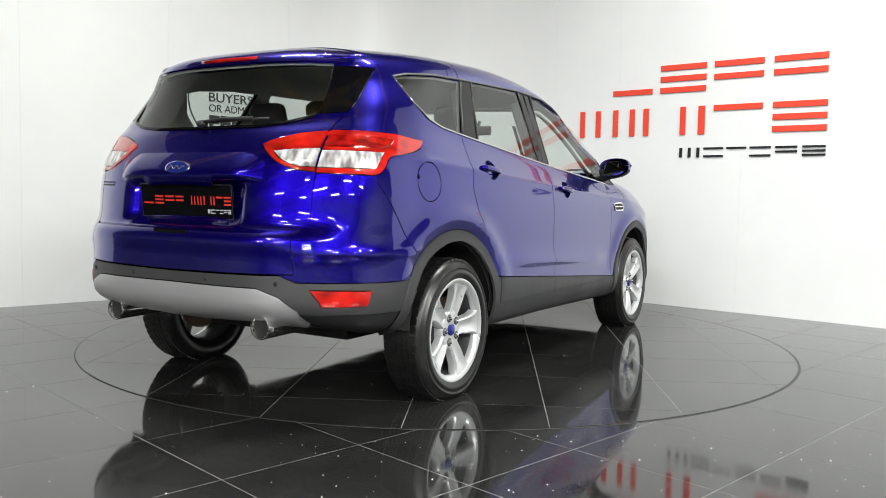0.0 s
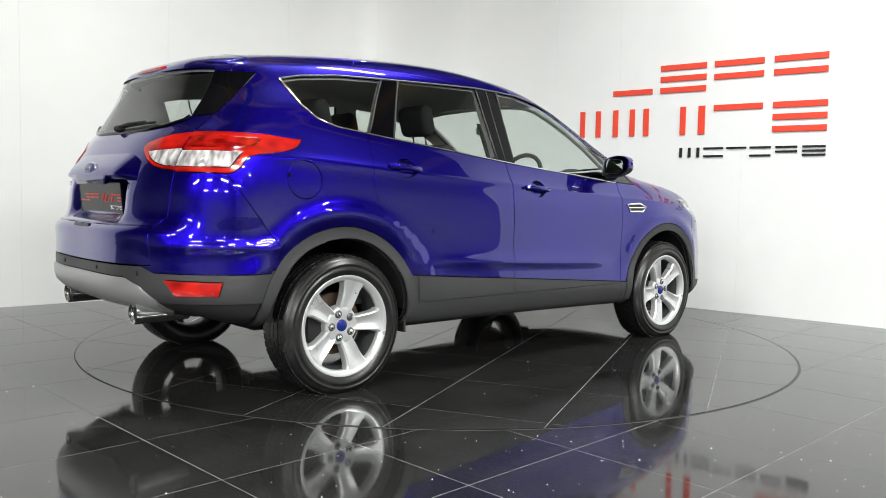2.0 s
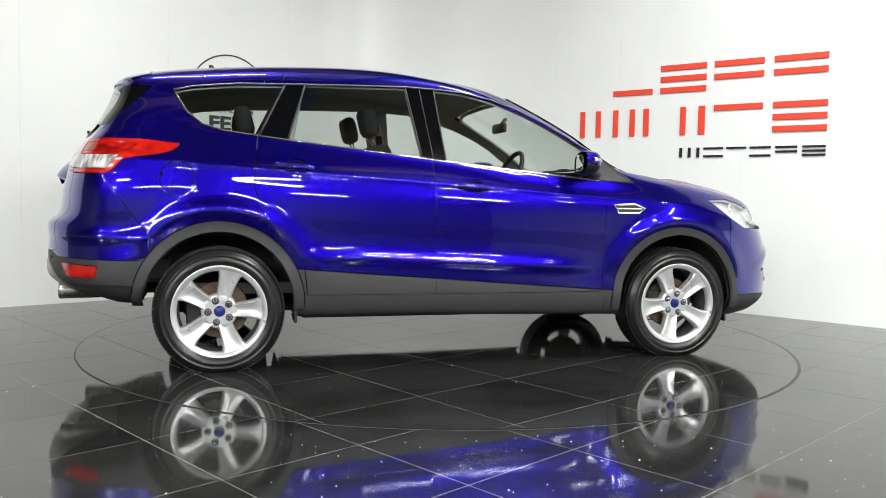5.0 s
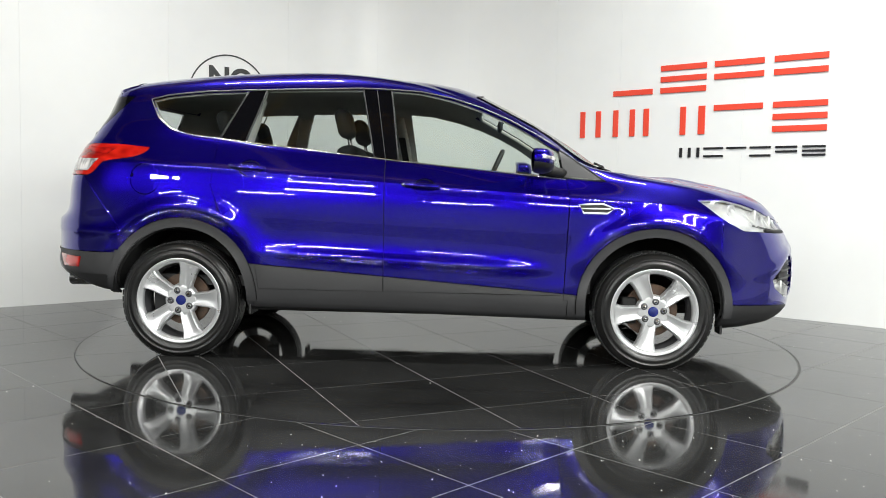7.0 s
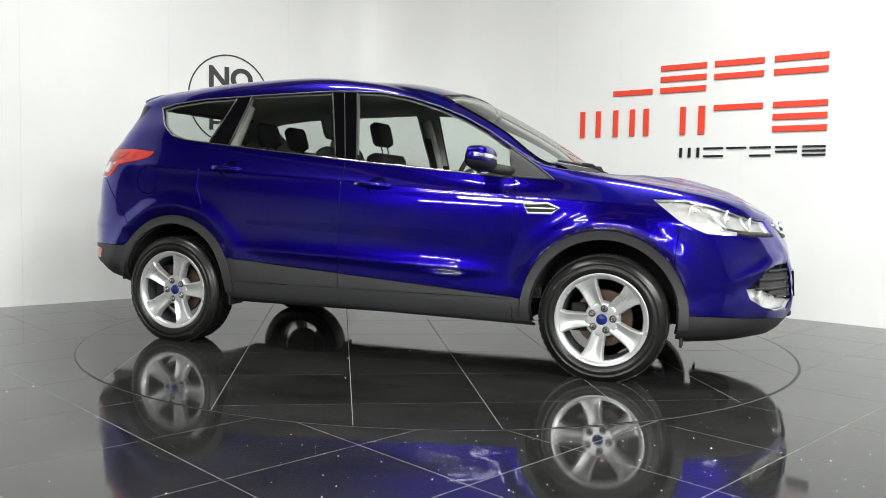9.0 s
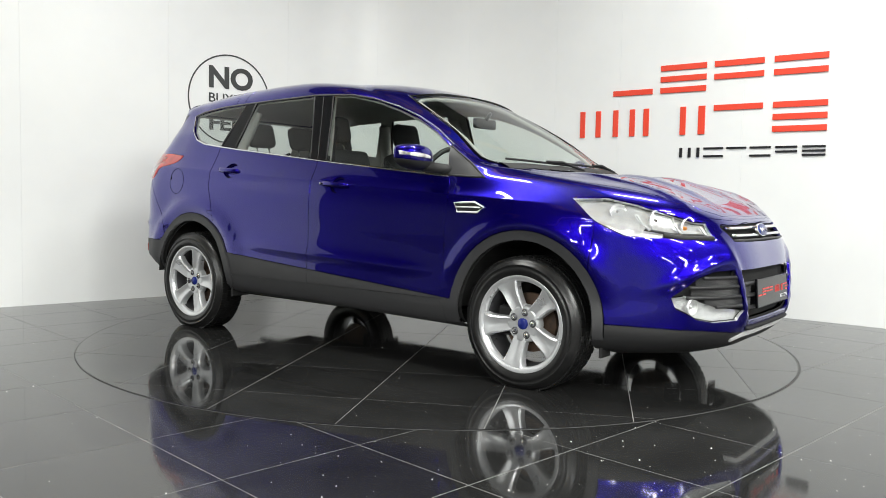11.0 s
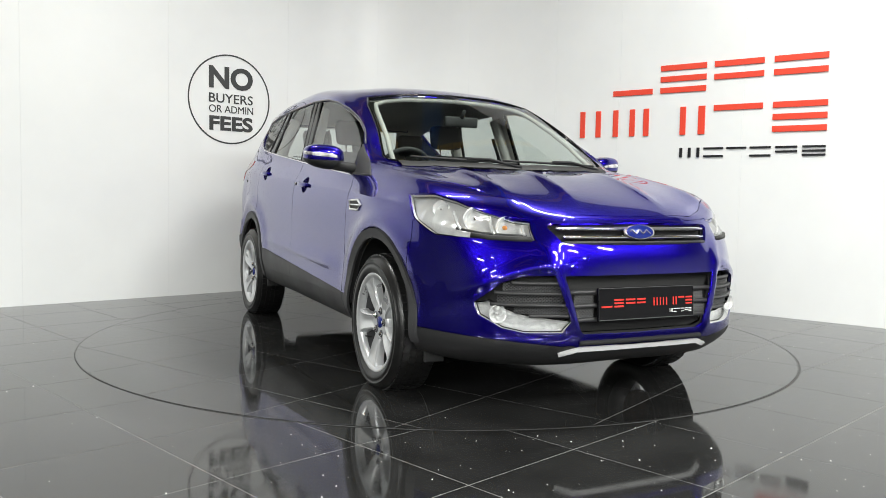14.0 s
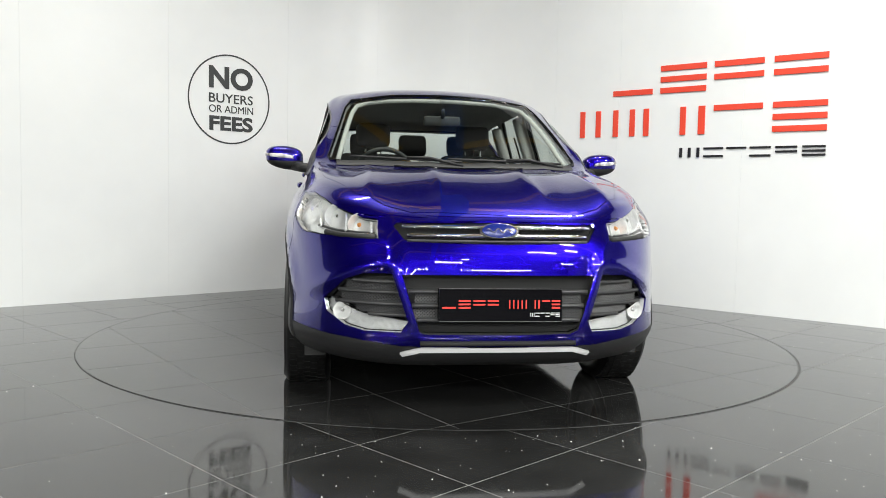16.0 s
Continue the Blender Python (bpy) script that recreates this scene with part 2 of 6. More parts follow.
def bar_sign():
    """The dealer's sign: plain bars in the sizes and colours of its characters."""
    top = tagged(empty("wall_sign"), "raised sign of red and black bars on the white wall", "sign")
    rows = ((1.895, 2.140, M_RED, ((2.347, 2.738, "foot"), (2.813, 3.233, "three"), (3.302, 3.720, "upper_two"), (3.800, 4.217, "upper_two"))),
            (1.522, 1.768, M_RED, ((1.967, 2.612, "four_posts"), (2.659, 3.060, "posts"), (3.173, 3.233, "post"), (3.308, 3.722, "head"), (3.804, 4.226, "three"))),
            (1.324, 1.408, M_BLACKSIGN, ((3.013, 3.195, "three_posts"), (3.232, 3.404, "outer_two"), (3.432, 3.60, "head"), (3.628, 3.80, "outer_two"), (3.838, 4.01, "upper_two"), (4.048, 4.225, "three"))))
    for z0, z1, material, spans in rows:
        for a, b, kind in spans:
            for u0, u1, v0, v1 in BARS[kind]:
                bm = bmesh.new()
                sign_bar(bm, MR, a + (b - a) * u0, a + (b - a) * u1, z0 + (z1 - z0) * v0, z0 + (z1 - z0) * v1, 0.012)
                bmesh.ops.recalc_face_normals(bm, faces=bm.faces[:])
                part("sign_bar", bm, material, top)


bar_sign()


def words(text, m, x0, x1, z0, z1, material, parent, bold=0.0):
    """Flat raised words fitted to a width and a height on a wall."""
    cu = bpy.data.curves.new("words", "FONT")
    cu.body, cu.size, cu.extrude, cu.offset, cu.resolution_u = text, 1.0, 0.002, bold, 4
    tmp = new("words", cu)
    bpy.context.view_layer.update()
    me = bpy.data.meshes.new_from_object(tmp.evaluated_get(bpy.context.evaluated_depsgraph_get()))
    bpy.data.objects.remove(tmp)
    xs, ys = [v.co.x for v in me.vertices], [v.co.y for v in me.vertices]
    ax, bx, ay, by = min(xs), max(xs), min(ys), max(ys)
    for v in me.vertices:
        v.co = m @ Vector((x0 + (v.co.x - ax) / (bx - ax) * (x1 - x0), 0.003 + v.co.z, z0 + (v.co.y - ay) / (by - ay) * (z1 - z0)))
    bm = bmesh.new()
    bm.from_mesh(me)
    bmesh.ops.remove_doubles(bm, verts=bm.verts[:], dist=1e-5)
    left = set(bm.verts)
    while left:
        seed = left.pop()
        isle, todo = {seed}, [seed]
        while todo:
            for e in todo.pop().link_edges:
                for v in e.verts:
                    if v not in isle:
                        isle.add(v)
                        todo.append(v)
        left -= isle
        one = bmesh.new()
        new_v = {v: one.verts.new(v.co) for v in isle}
        for f in {f for v in isle for f in v.link_faces}:
            one.faces.new([new_v[v] for v in f.verts])
        bmesh.ops.recalc_face_normals(one, faces=one.faces[:])
        part("letter", one, material, parent)
    bm.free()


def round_sign():
    top = tagged(empty("round_wall_sign"), "round charcoal lettered notice on the white wall", "sign")
    bm = bmesh.new()
    n = 96
    rings = []
    for r, d in ((0.397, 0.0005), (0.397, 0.004), (0.410, 0.004), (0.410, 0.0005)):
        rings.append([bm.verts.new(ML @ Vector((2.330 + r * math.cos(2 * math.pi * k / n), d, 1.793 + r * math.sin(2 * math.pi * k / n)))) for k in range(n)])
    for a, b in zip(rings, rings[1:]):
        for k in range(n):
            bm.faces.new((a[k], a[(k + 1) % n], b[(k + 1) % n], b[k]))
    bmesh.ops.recalc_face_normals(bm, faces=bm.faces[:])
    part("ring", bm, M_GREYSIGN, top)
    words("NO", ML, 2.538, 2.098, 1.885, 2.090, M_GREYSIGN, top, 0.035)
    words("BUYERS", ML, 2.538, 2.098, 1.757, 1.842, M_GREYSIGN, top, 0.006)
    words("OR ADMIN", ML, 2.538, 2.094, 1.668, 1.735, M_GREYSIGN, top)
    words("FEES", ML, 2.534, 2.098, 1.502, 1.637, M_GREYSIGN, top, 0.035)


round_sign()


# ---------------- the car: materials ----------------
M_PAINT = mat("deep_blue_metallic_paint", (0.005, 0.0006, 0.20), 0.27, 0.85, Coat_Weight=1.0, Coat_Roughness=0.0, Coat_IOR=1.55, Specular_IOR_Level=0.05)
vary(M_PAINT, 900.0, (0.004, 0.0005, 0.175), (0.006, 0.0008, 0.23), detail=1.0)
M_CLAD = mat("grey_textured_plastic", (0.038, 0.038, 0.040), 0.46)
bumpy(M_CLAD, 700.0, 0.15, 0.0006)
vary(M_CLAD, 3.0, 0.42, 0.56, "Roughness")
# darker lip plastic; under the rear bumper the tone also stands in for shade
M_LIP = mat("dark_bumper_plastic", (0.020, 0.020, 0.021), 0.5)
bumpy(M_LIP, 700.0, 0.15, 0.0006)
M_BLACK = mat("gloss_black_trim", (0.003, 0.003, 0.004), 0.06, Specular_IOR_Level=0.2)
M_MATBLACK = mat("matt_black_plastic", (0.012, 0.012, 0.012), 0.6)
M_CHROME = mat("chrome", (0.80, 0.80, 0.80), 0.08, 1.0)
M_SILVER = mat("satin_silver_paint", (0.46, 0.46, 0.47), 0.36, 0.5)
M_ALLOY = mat("silver_alloy", (0.66, 0.67, 0.68), 0.27, 0.60)
vary(M_ALLOY, 8.0, 0.27, 0.34, "Roughness")
M_TYRE = mat("tyre_rubber", (0.007, 0.007, 0.007), 0.33, Specular_IOR_Level=0.5)
vary(M_TYRE, 25.0, (0.005, 0.005, 0.005), (0.011, 0.011, 0.011))
M_BARREL = mat("dull_rim_barrel", (0.10, 0.10, 0.105), 0.45, 0.6)
M_RUST = mat("rusty_brake_disc", (0.12, 0.075, 0.05), 0.5, 0.6)
vary(M_RUST, 20.0, (0.14, 0.085, 0.055), (0.07, 0.05, 0.04))
M_UNDER = mat("underbody_black", (0.008, 0.008, 0.008), 0.8)
M_REDLENS = mat("red_lens", (0.55, 0.008, 0.006), 0.12, Coat_Weight=1.0, Coat_Roughness=0.02)
vary(M_REDLENS, 9.0, (0.24, 0.003, 0.002), (0.62, 0.014, 0.008), detail=1.0, stretch=(1.0, 1.0, 2.2))
M_DARKRED = mat("deep_red_lens", (0.30, 0.004, 0.003), 0.10, Coat_Weight=1.0, Coat_Roughness=0.02)
vary(M_DARKRED, 16.0, (0.16, 0.002, 0.002), (0.46, 0.010, 0.006), detail=1.0, stretch=(1.0, 1.0, 2.6))
M_CLEARLENS = mat("frosted_clear_lens", (0.42, 0.40, 0.40), 0.12, Coat_Weight=1.0)
vary(M_CLEARLENS, 34.0, (0.22, 0.20, 0.20), (0.80, 0.78, 0.78), detail=1.0, stretch=(1.0, 1.0, 0.35))
M_REFLECT = mat("lamp_reflector", (0.94, 0.94, 0.93), 0.18, 0.50)
bumpy(M_REFLECT, 45.0, 0.5, 0.006, 0.0)
M_MESH = mat("grey_grille_plastic", (0.05, 0.05, 0.052), 0.42)
M_AMBER = mat("amber_bulb", (0.65, 0.25, 0.06), 0.25)
M_SEAT = mat("charcoal_seat_cloth", (0.028, 0.028, 0.030), 0.85)
bumpy(M_SEAT, 350.0, 0.3, 0.001)
M_DASH = mat("soft_black_dash", (0.018, 0.018, 0.019), 0.6)
M_LINING = mat("pale_grey_lining", (0.42, 0.41, 0.39), 0.85)
M_EMBLEM = mat("blue_badge_enamel", (0.01, 0.02, 0.16), 0.15)
M_WHITE = mat("white_print", (0.75, 0.75, 0.75), 0.4)
M_PLATERED = mat("red_print", (0.65, 0.03, 0.02), 0.4)
M_BRIGHT = mat("bright_silver_strip", (0.85, 0.85, 0.85), 0.25, 0.1)
M_MIRROR = mat("mirror_glass", (0.8, 0.8, 0.8), 0.02, 1.0)


def glass(name, tint, rough=0.0):
    m = bpy.data.materials.new(name)
    m.use_nodes = True
    nt = m.node_tree
    nt.nodes.remove(nt.nodes["Principled BSDF"])
    tr = nt.nodes.new("ShaderNodeBsdfTransparent")
    tr.inputs["Color"].default_value = (*tint, 1)
    gl = nt.nodes.new("ShaderNodeBsdfGlossy")
    gl.inputs["Roughness"].default_value = rough
    lw = nt.nodes.new("ShaderNodeLayerWeight")
    lw.inputs["Blend"].default_value = 0.5
    pw = nt.nodes.new("ShaderNodeMath")
    pw.operation = "POWER"
    pw.inputs[1].default_value = 4.5
    fr = nt.nodes.new("ShaderNodeMath")
    fr.operation = "MULTIPLY_ADD"
    fr.inputs[1].default_value, fr.inputs[2].default_value = 0.90, 0.055
    nt.links.new(lw.outputs["Facing"], pw.inputs[0])
    nt.links.new(pw.outputs[0], fr.inputs[0])
    mx = nt.nodes.new("ShaderNodeMixShader")
    nt.links.new(fr.outputs[0], mx.inputs[0])
    nt.links.new(tr.outputs[0], mx.inputs[1])
    nt.links.new(gl.outputs[0], mx.inputs[2])
    nt.links.new(mx.outputs[0], nt.nodes["Material Output"].inputs[0])
    return m


M_GLASS = glass("tinted_window_glass", (0.86, 0.91, 0.88))
M_REARGLASS = glass("privacy_window_glass", (0.76, 0.80, 0.78))
M_SCREEN = glass("windscreen_glass", (0.86, 0.91, 0.885))
M_LAMPGLASS = glass("lamp_lens_glass", (0.93, 0.94, 0.94))


# ---------------- the car: body surface as lofted girth lines ----------------
def hermite(P, per, ghost0=None, ghost1=None):
    """Smooth line through control points, `per[i]` samples on the i-th stretch."""
    P = np.asarray(P, float)
    n = len(P)
    k = np.maximum(np.linalg.norm(np.diff(P, axis=0), axis=1), 1e-4) ** 0.7
    a = P[0] - (P[1] - P[0]) if ghost0 is None else np.asarray(ghost0, float)
    b = P[-1] + (P[-1] - P[-2]) if ghost1 is None else np.asarray(ghost1, float)
    Q = np.vstack([a, P, b])
    h = np.concatenate([[k[0]], k, [k[-1]]])
    T = []
    for i in range(1, n + 1):
        d0, d1 = (Q[i] - Q[i - 1]) / h[i - 1], (Q[i + 1] - Q[i]) / h[i]
        T.append((d0 * h[i] + d1 * h[i - 1]) / (h[i] + h[i - 1]))
    out = []
    for i in range(n - 1):
        m = per[i]
        for j in range(m):
            t = j / m
            h00, h10, h01, h11 = 2 * t**3 - 3 * t * t + 1, t**3 - 2 * t * t + t, -2 * t**3 + 3 * t * t, t**3 - t * t
            out.append(h00 * P[i] + h10 * k[i] * T[i] + h01 * P[i + 1] + h11 * k[i] * T[i + 1])
    out.append(P[-1])
    return np.array(out)


def lower(zf, zs0, zs1, zr, nose, tail, w, corner=0.0, rcorner=0.0):
    """A girth line of the lower body: heights in front, along the side and behind, nose, tail and half width."""
    side = lambda x: zs0 + (zs1 - zs0) * (0.9 - x) / 2.0
    return [(nose, 0, zf), (nose - 0.030, 0.42, zf), (nose - 0.172 - corner, 0.675, zf * 0.8 + side(1.8) * 0.2), (1.81 - corner, w - 0.048, zf * 0.3 + side(1.8) * 0.7),
            (1.345, w, side(1.345)), (0.86, w - 0.010, side(0.86)), (-0.18, w - 0.004, side(-0.18)), (-1.15, w - 0.004, side(-1.15)),
            (-1.60, w - 0.024, side(-1.6) + (0.05 if zf < 0.25 else 0.0)), (-1.97 + rcorner, w - 0.082, zr * 0.75 + side(-1.9) * 0.25), (tail + 0.058, 0.55, zr), (tail, 0, zr)]


GIRTHS = [
    lower(0.195, 0.250, 0.285, 0.372, 1.98, -1.94, 0.800, 0.06, 0.10),
    lower(0.240, 0.268, 0.310, 0.405, 2.185, -2.135, 0.858, 0.03, 0.05),
    lower(0.330, 0.345, 0.420, 0.480, 2.275, -2.255, 0.900),
    lower(0.430, 0.425, 0.545, 0.585, 2.285, -2.265, 0.905),
    lower(0.510, 0.500, 0.620, 0.680, 2.285, -2.262, 0.897),
    lower(0.600, 0.620, 0.720, 0.765, 2.280, -2.262, 0.893),
    lower(0.690, 0.780, 0.860, 0.815, 2.265, -2.215, 0.894, 0.01),
    lower(0.765, 0.905, 0.985, 0.960, 2.238, -2.190, 0.885, 0.02),
    lower(0.820, 0.965, 1.085, 1.080, 2.205, -2.160, 0.862, 0.04, 0.01),
    # belt line, bonnet edge, foot of the rear window
    [(2.165, 0, 0.868), (2.125, 0.42, 0.882), (1.995, 0.63, 0.918), (1.76, 0.752, 0.968), (1.345, 0.793, 1.032), (0.90, 0.830, 1.048),
     (-0.18, 0.816, 1.130), (-1.15, 0.801, 1.225), (-1.60, 0.778, 1.262), (-1.935, 0.715, 1.215), (-2.060, 0.47, 1.192), (-2.098, 0, 1.185)],
    # crown of the bonnet
    [(1.74, 0, 1.046), (1.70, 0.36, 1.048), (1.60, 0.540, 1.050), (1.45, 0.650, 1.060), (1.22, 0.735, 1.085), (0.93, 0.808, 1.095),
     (-0.18, 0.808, 1.160), (-1.15, 0.791, 1.260), (-1.58, 0.764, 1.305), (-1.900, 0.698, 1.265), (-2.025, 0.455, 1.240), (-2.065, 0, 1.232)],
    # foot of the windscreen
    [(1.17, 0, 1.103), (1.14, 0.40, 1.106), (1.085, 0.60, 1.110), (1.045, 0.686, 1.118), (0.995, 0.728, 1.128), (0.915, 0.780, 1.145),
     (-0.18, 0.797, 1.200), (-1.15, 0.779, 1.300), (-1.570, 0.749, 1.350), (-1.875, 0.677, 1.318), (-2.000, 0.44, 1.290), (-2.038, 0, 1.282)],
    # half way up the glass
    [(0.80, 0, 1.352), (0.775, 0.38, 1.349), (0.730, 0.560, 1.345), (0.700, 0.628, 1.342), (0.665, 0.664, 1.342), (0.600, 0.705, 1.342),
     (-0.22, 0.744, 1.385), (-1.13, 0.726, 1.430), (-1.54, 0.698, 1.452), (-1.812, 0.636, 1.430), (-1.930, 0.42, 1.415), (-1.964, 0, 1.412)],
    # roof rail
    [(0.32, 0, 1.594), (0.295, 0.37, 1.585), (0.245, 0.545, 1.567), (0.205, 0.606, 1.558), (0.150, 0.637, 1.556), (0.070, 0.668, 1.566),
     (-0.33, 0.676, 1.600), (-1.10, 0.664, 1.588), (-1.50, 0.642, 1.562), (-1.772, 0.602, 1.536), (-1.882, 0.40, 1.545), (-1.910, 0, 1.550)],
    # roof shoulder
    [(0.12, 0, 1.642), (0.10, 0.36, 1.631), (0.06, 0.490, 1.618), (0.03, 0.540, 1.612), (-0.02, 0.568, 1.611), (-0.10, 0.585, 1.620),
     (-0.42, 0.600, 1.650), (-1.05, 0.585, 1.640), (-1.42, 0.555, 1.616), (-1.70, 0.505, 1.590), (-1.805, 0.34, 1.590), (-1.832, 0, 1.592)],
    # crown of the roof
    [(-0.15, 0, 1.668), (-0.17, 0.22, 1.665), (-0.20, 0.30, 1.661), (-0.23, 0.34, 1.660), (-0.27, 0.36, 1.661), (-0.33, 0.37, 1.665),
     (-0.55, 0.38, 1.676), (-0.95, 0.37, 1.670), (-1.20, 0.35, 1.656), (-1.42, 0.30, 1.640), (-1.50, 0.19, 1.638), (-1.52, 0, 1.640)],
    [(-0.40, 0, 1.682), (-0.42, 0, 1.682), (-0.45, 0, 1.683), (-0.48, 0, 1.683), (-0.52, 0, 1.684), (-0.56, 0, 1.684),
     (-0.70, 0, 1.685), (-0.88, 0, 1.682), (-1.00, 0, 1.677), (-1.08, 0, 1.674), (-1.12, 0, 1.672), (-1.14, 0, 1.670)],
]
PER_U = [16, 10, 9, 10, 10, 16, 16, 9, 9, 9, 16]
PER_V = [2, 3, 3, 4, 6, 6, 8, 9, 6, 7, 8, 8, 8, 4, 4, 3]


def half_grid():
    lines = []
    for g in GIRTHS:
        m0, m1 = (g[1][0], -g[1][1], g[1][2]), (g[-2][0], -g[-2][1], g[-2][2])
        lines.append(hermite(g, PER_U, m0, m1))
    cols = np.array(lines)
    grid = np.array([hermite(cols[:, i], PER_V) for i in range(cols.shape[1])])
    grid[0, :, 1] = 0.0
    grid[-1, :, 1] = 0.0
    grid[:, :, 1] = np.maximum(grid[:, :, 1], 0.0)
    # creases pressed into the sides and the bonnet
    x, y, z = grid[:, :, 0].copy(), grid[:, :, 1].copy(), grid[:, :, 2].copy()
    ramp = lambda v, a, b: np.clip((v - a) / (b - a), 0, 1)
    side = ramp(y, 0.70, 0.82)
    line = 0.955 + 0.118 * (0.9 - x) / 2.0
    grid[:, :, 1] += side * 0.013 * np.exp(-np.abs(z - line) / 0.030) * ramp(x, -1.9, -1.6) * ramp(-x, -1.6, -1.2)
    low = 0.535 + 0.085 * (0.9 - x) / 2.0
    grid[:, :, 1] += side * 0.020 * np.exp(-np.abs(z - low) / 0.035) * ramp(x, -0.95, -0.6) * ramp(-x, -0.80, -0.55)
    tail = np.exp(-np.abs(z - 0.705) / 0.028) * ramp(-x, 1.62, 1.80) * ramp(y, 0.56, 0.66)
    grid[:, :, 1] += 0.014 * tail * side
    grid[:, :, 0] -= 0.014 * tail * ramp(-x, 1.9, 2.1)
    for xc, zc, rr in ((1.345, 0.345, 0.52), (-1.345, 0.345, 0.56)):
        d = np.hypot(x - xc, z - zc)
        grid[:, :, 1] += side * 0.020 * np.exp(-((d - rr + 0.05) / 0.05) ** 2) * ramp(z, 0.42, 0.6)
    grid[:, :, 0] += 0.045 * (x < -1.9) * ramp(-y, -0.36, -0.30) * ramp(z, 0.800, 0.835) * ramp(-z, -0.992, -0.975)
    # ridges either side of the lower grille and brows over the side grilles
    nose = ramp(x, 1.85, 2.0) * ramp(z, 0.33, 0.40) * ramp(-z, -0.80, -0.66)
    grid[:, :, 0] += 0.022 * nose * np.exp(-((y - 0.428 - 0.30 * (z - 0.622)) / 0.026) ** 2)
    brow = 0.665 - 0.9 * np.maximum(y - 0.50, 0.0) ** 1.5
    grid[:, :, 0] += 0.016 * ramp(x, 1.75, 1.95) * ramp(y, 0.44, 0.50) * ramp(-y, -0.80, -0.70) * np.exp(-((z - brow) / 0.024) ** 2)
    top = ramp(x, 1.05, 1.25) * ramp(-x, -2.1, -1.95) * (z > 0.9) * (y < 0.7)
    for yc in (0.19, 0.50):
        yy = yc + 0.05 * (x - 1.2)
        grid[:, :, 2] += top * 0.017 * np.where(y < yy, np.exp((y - yy) / 0.060), np.exp((yy - y) / 0.024))
    return grid


def inside(poly, a, b):
    hit = False
    n = len(poly)
    for i in range(n):
        (x0, y0), (x1, y1) = poly[i], poly[(i + 1) % n]
        if (y0 > b) != (y1 > b) and a < (x1 - x0) * (b - y0) / (y1 - y0) + x0:
            hit = not hit
    return hit


def circle(cx, cz, r, n=48):
    return [(cx + r * math.cos(2 * math.pi * k / n), cz + r * math.sin(2 * math.pi * k / n)) for k in range(n)]


def clad_z(x):
    return 0.475 - 0.0665 * (x + 0.03) / 0.9


WHEEL_Z, WHEEL_R, TRACK = 0.319, 0.337, 0.798
AXLES = (1.345, -1.345)
SIDE, FRONT, REAR, TOP = (0, 2), (1, 2), (1, 2), (0, 1)
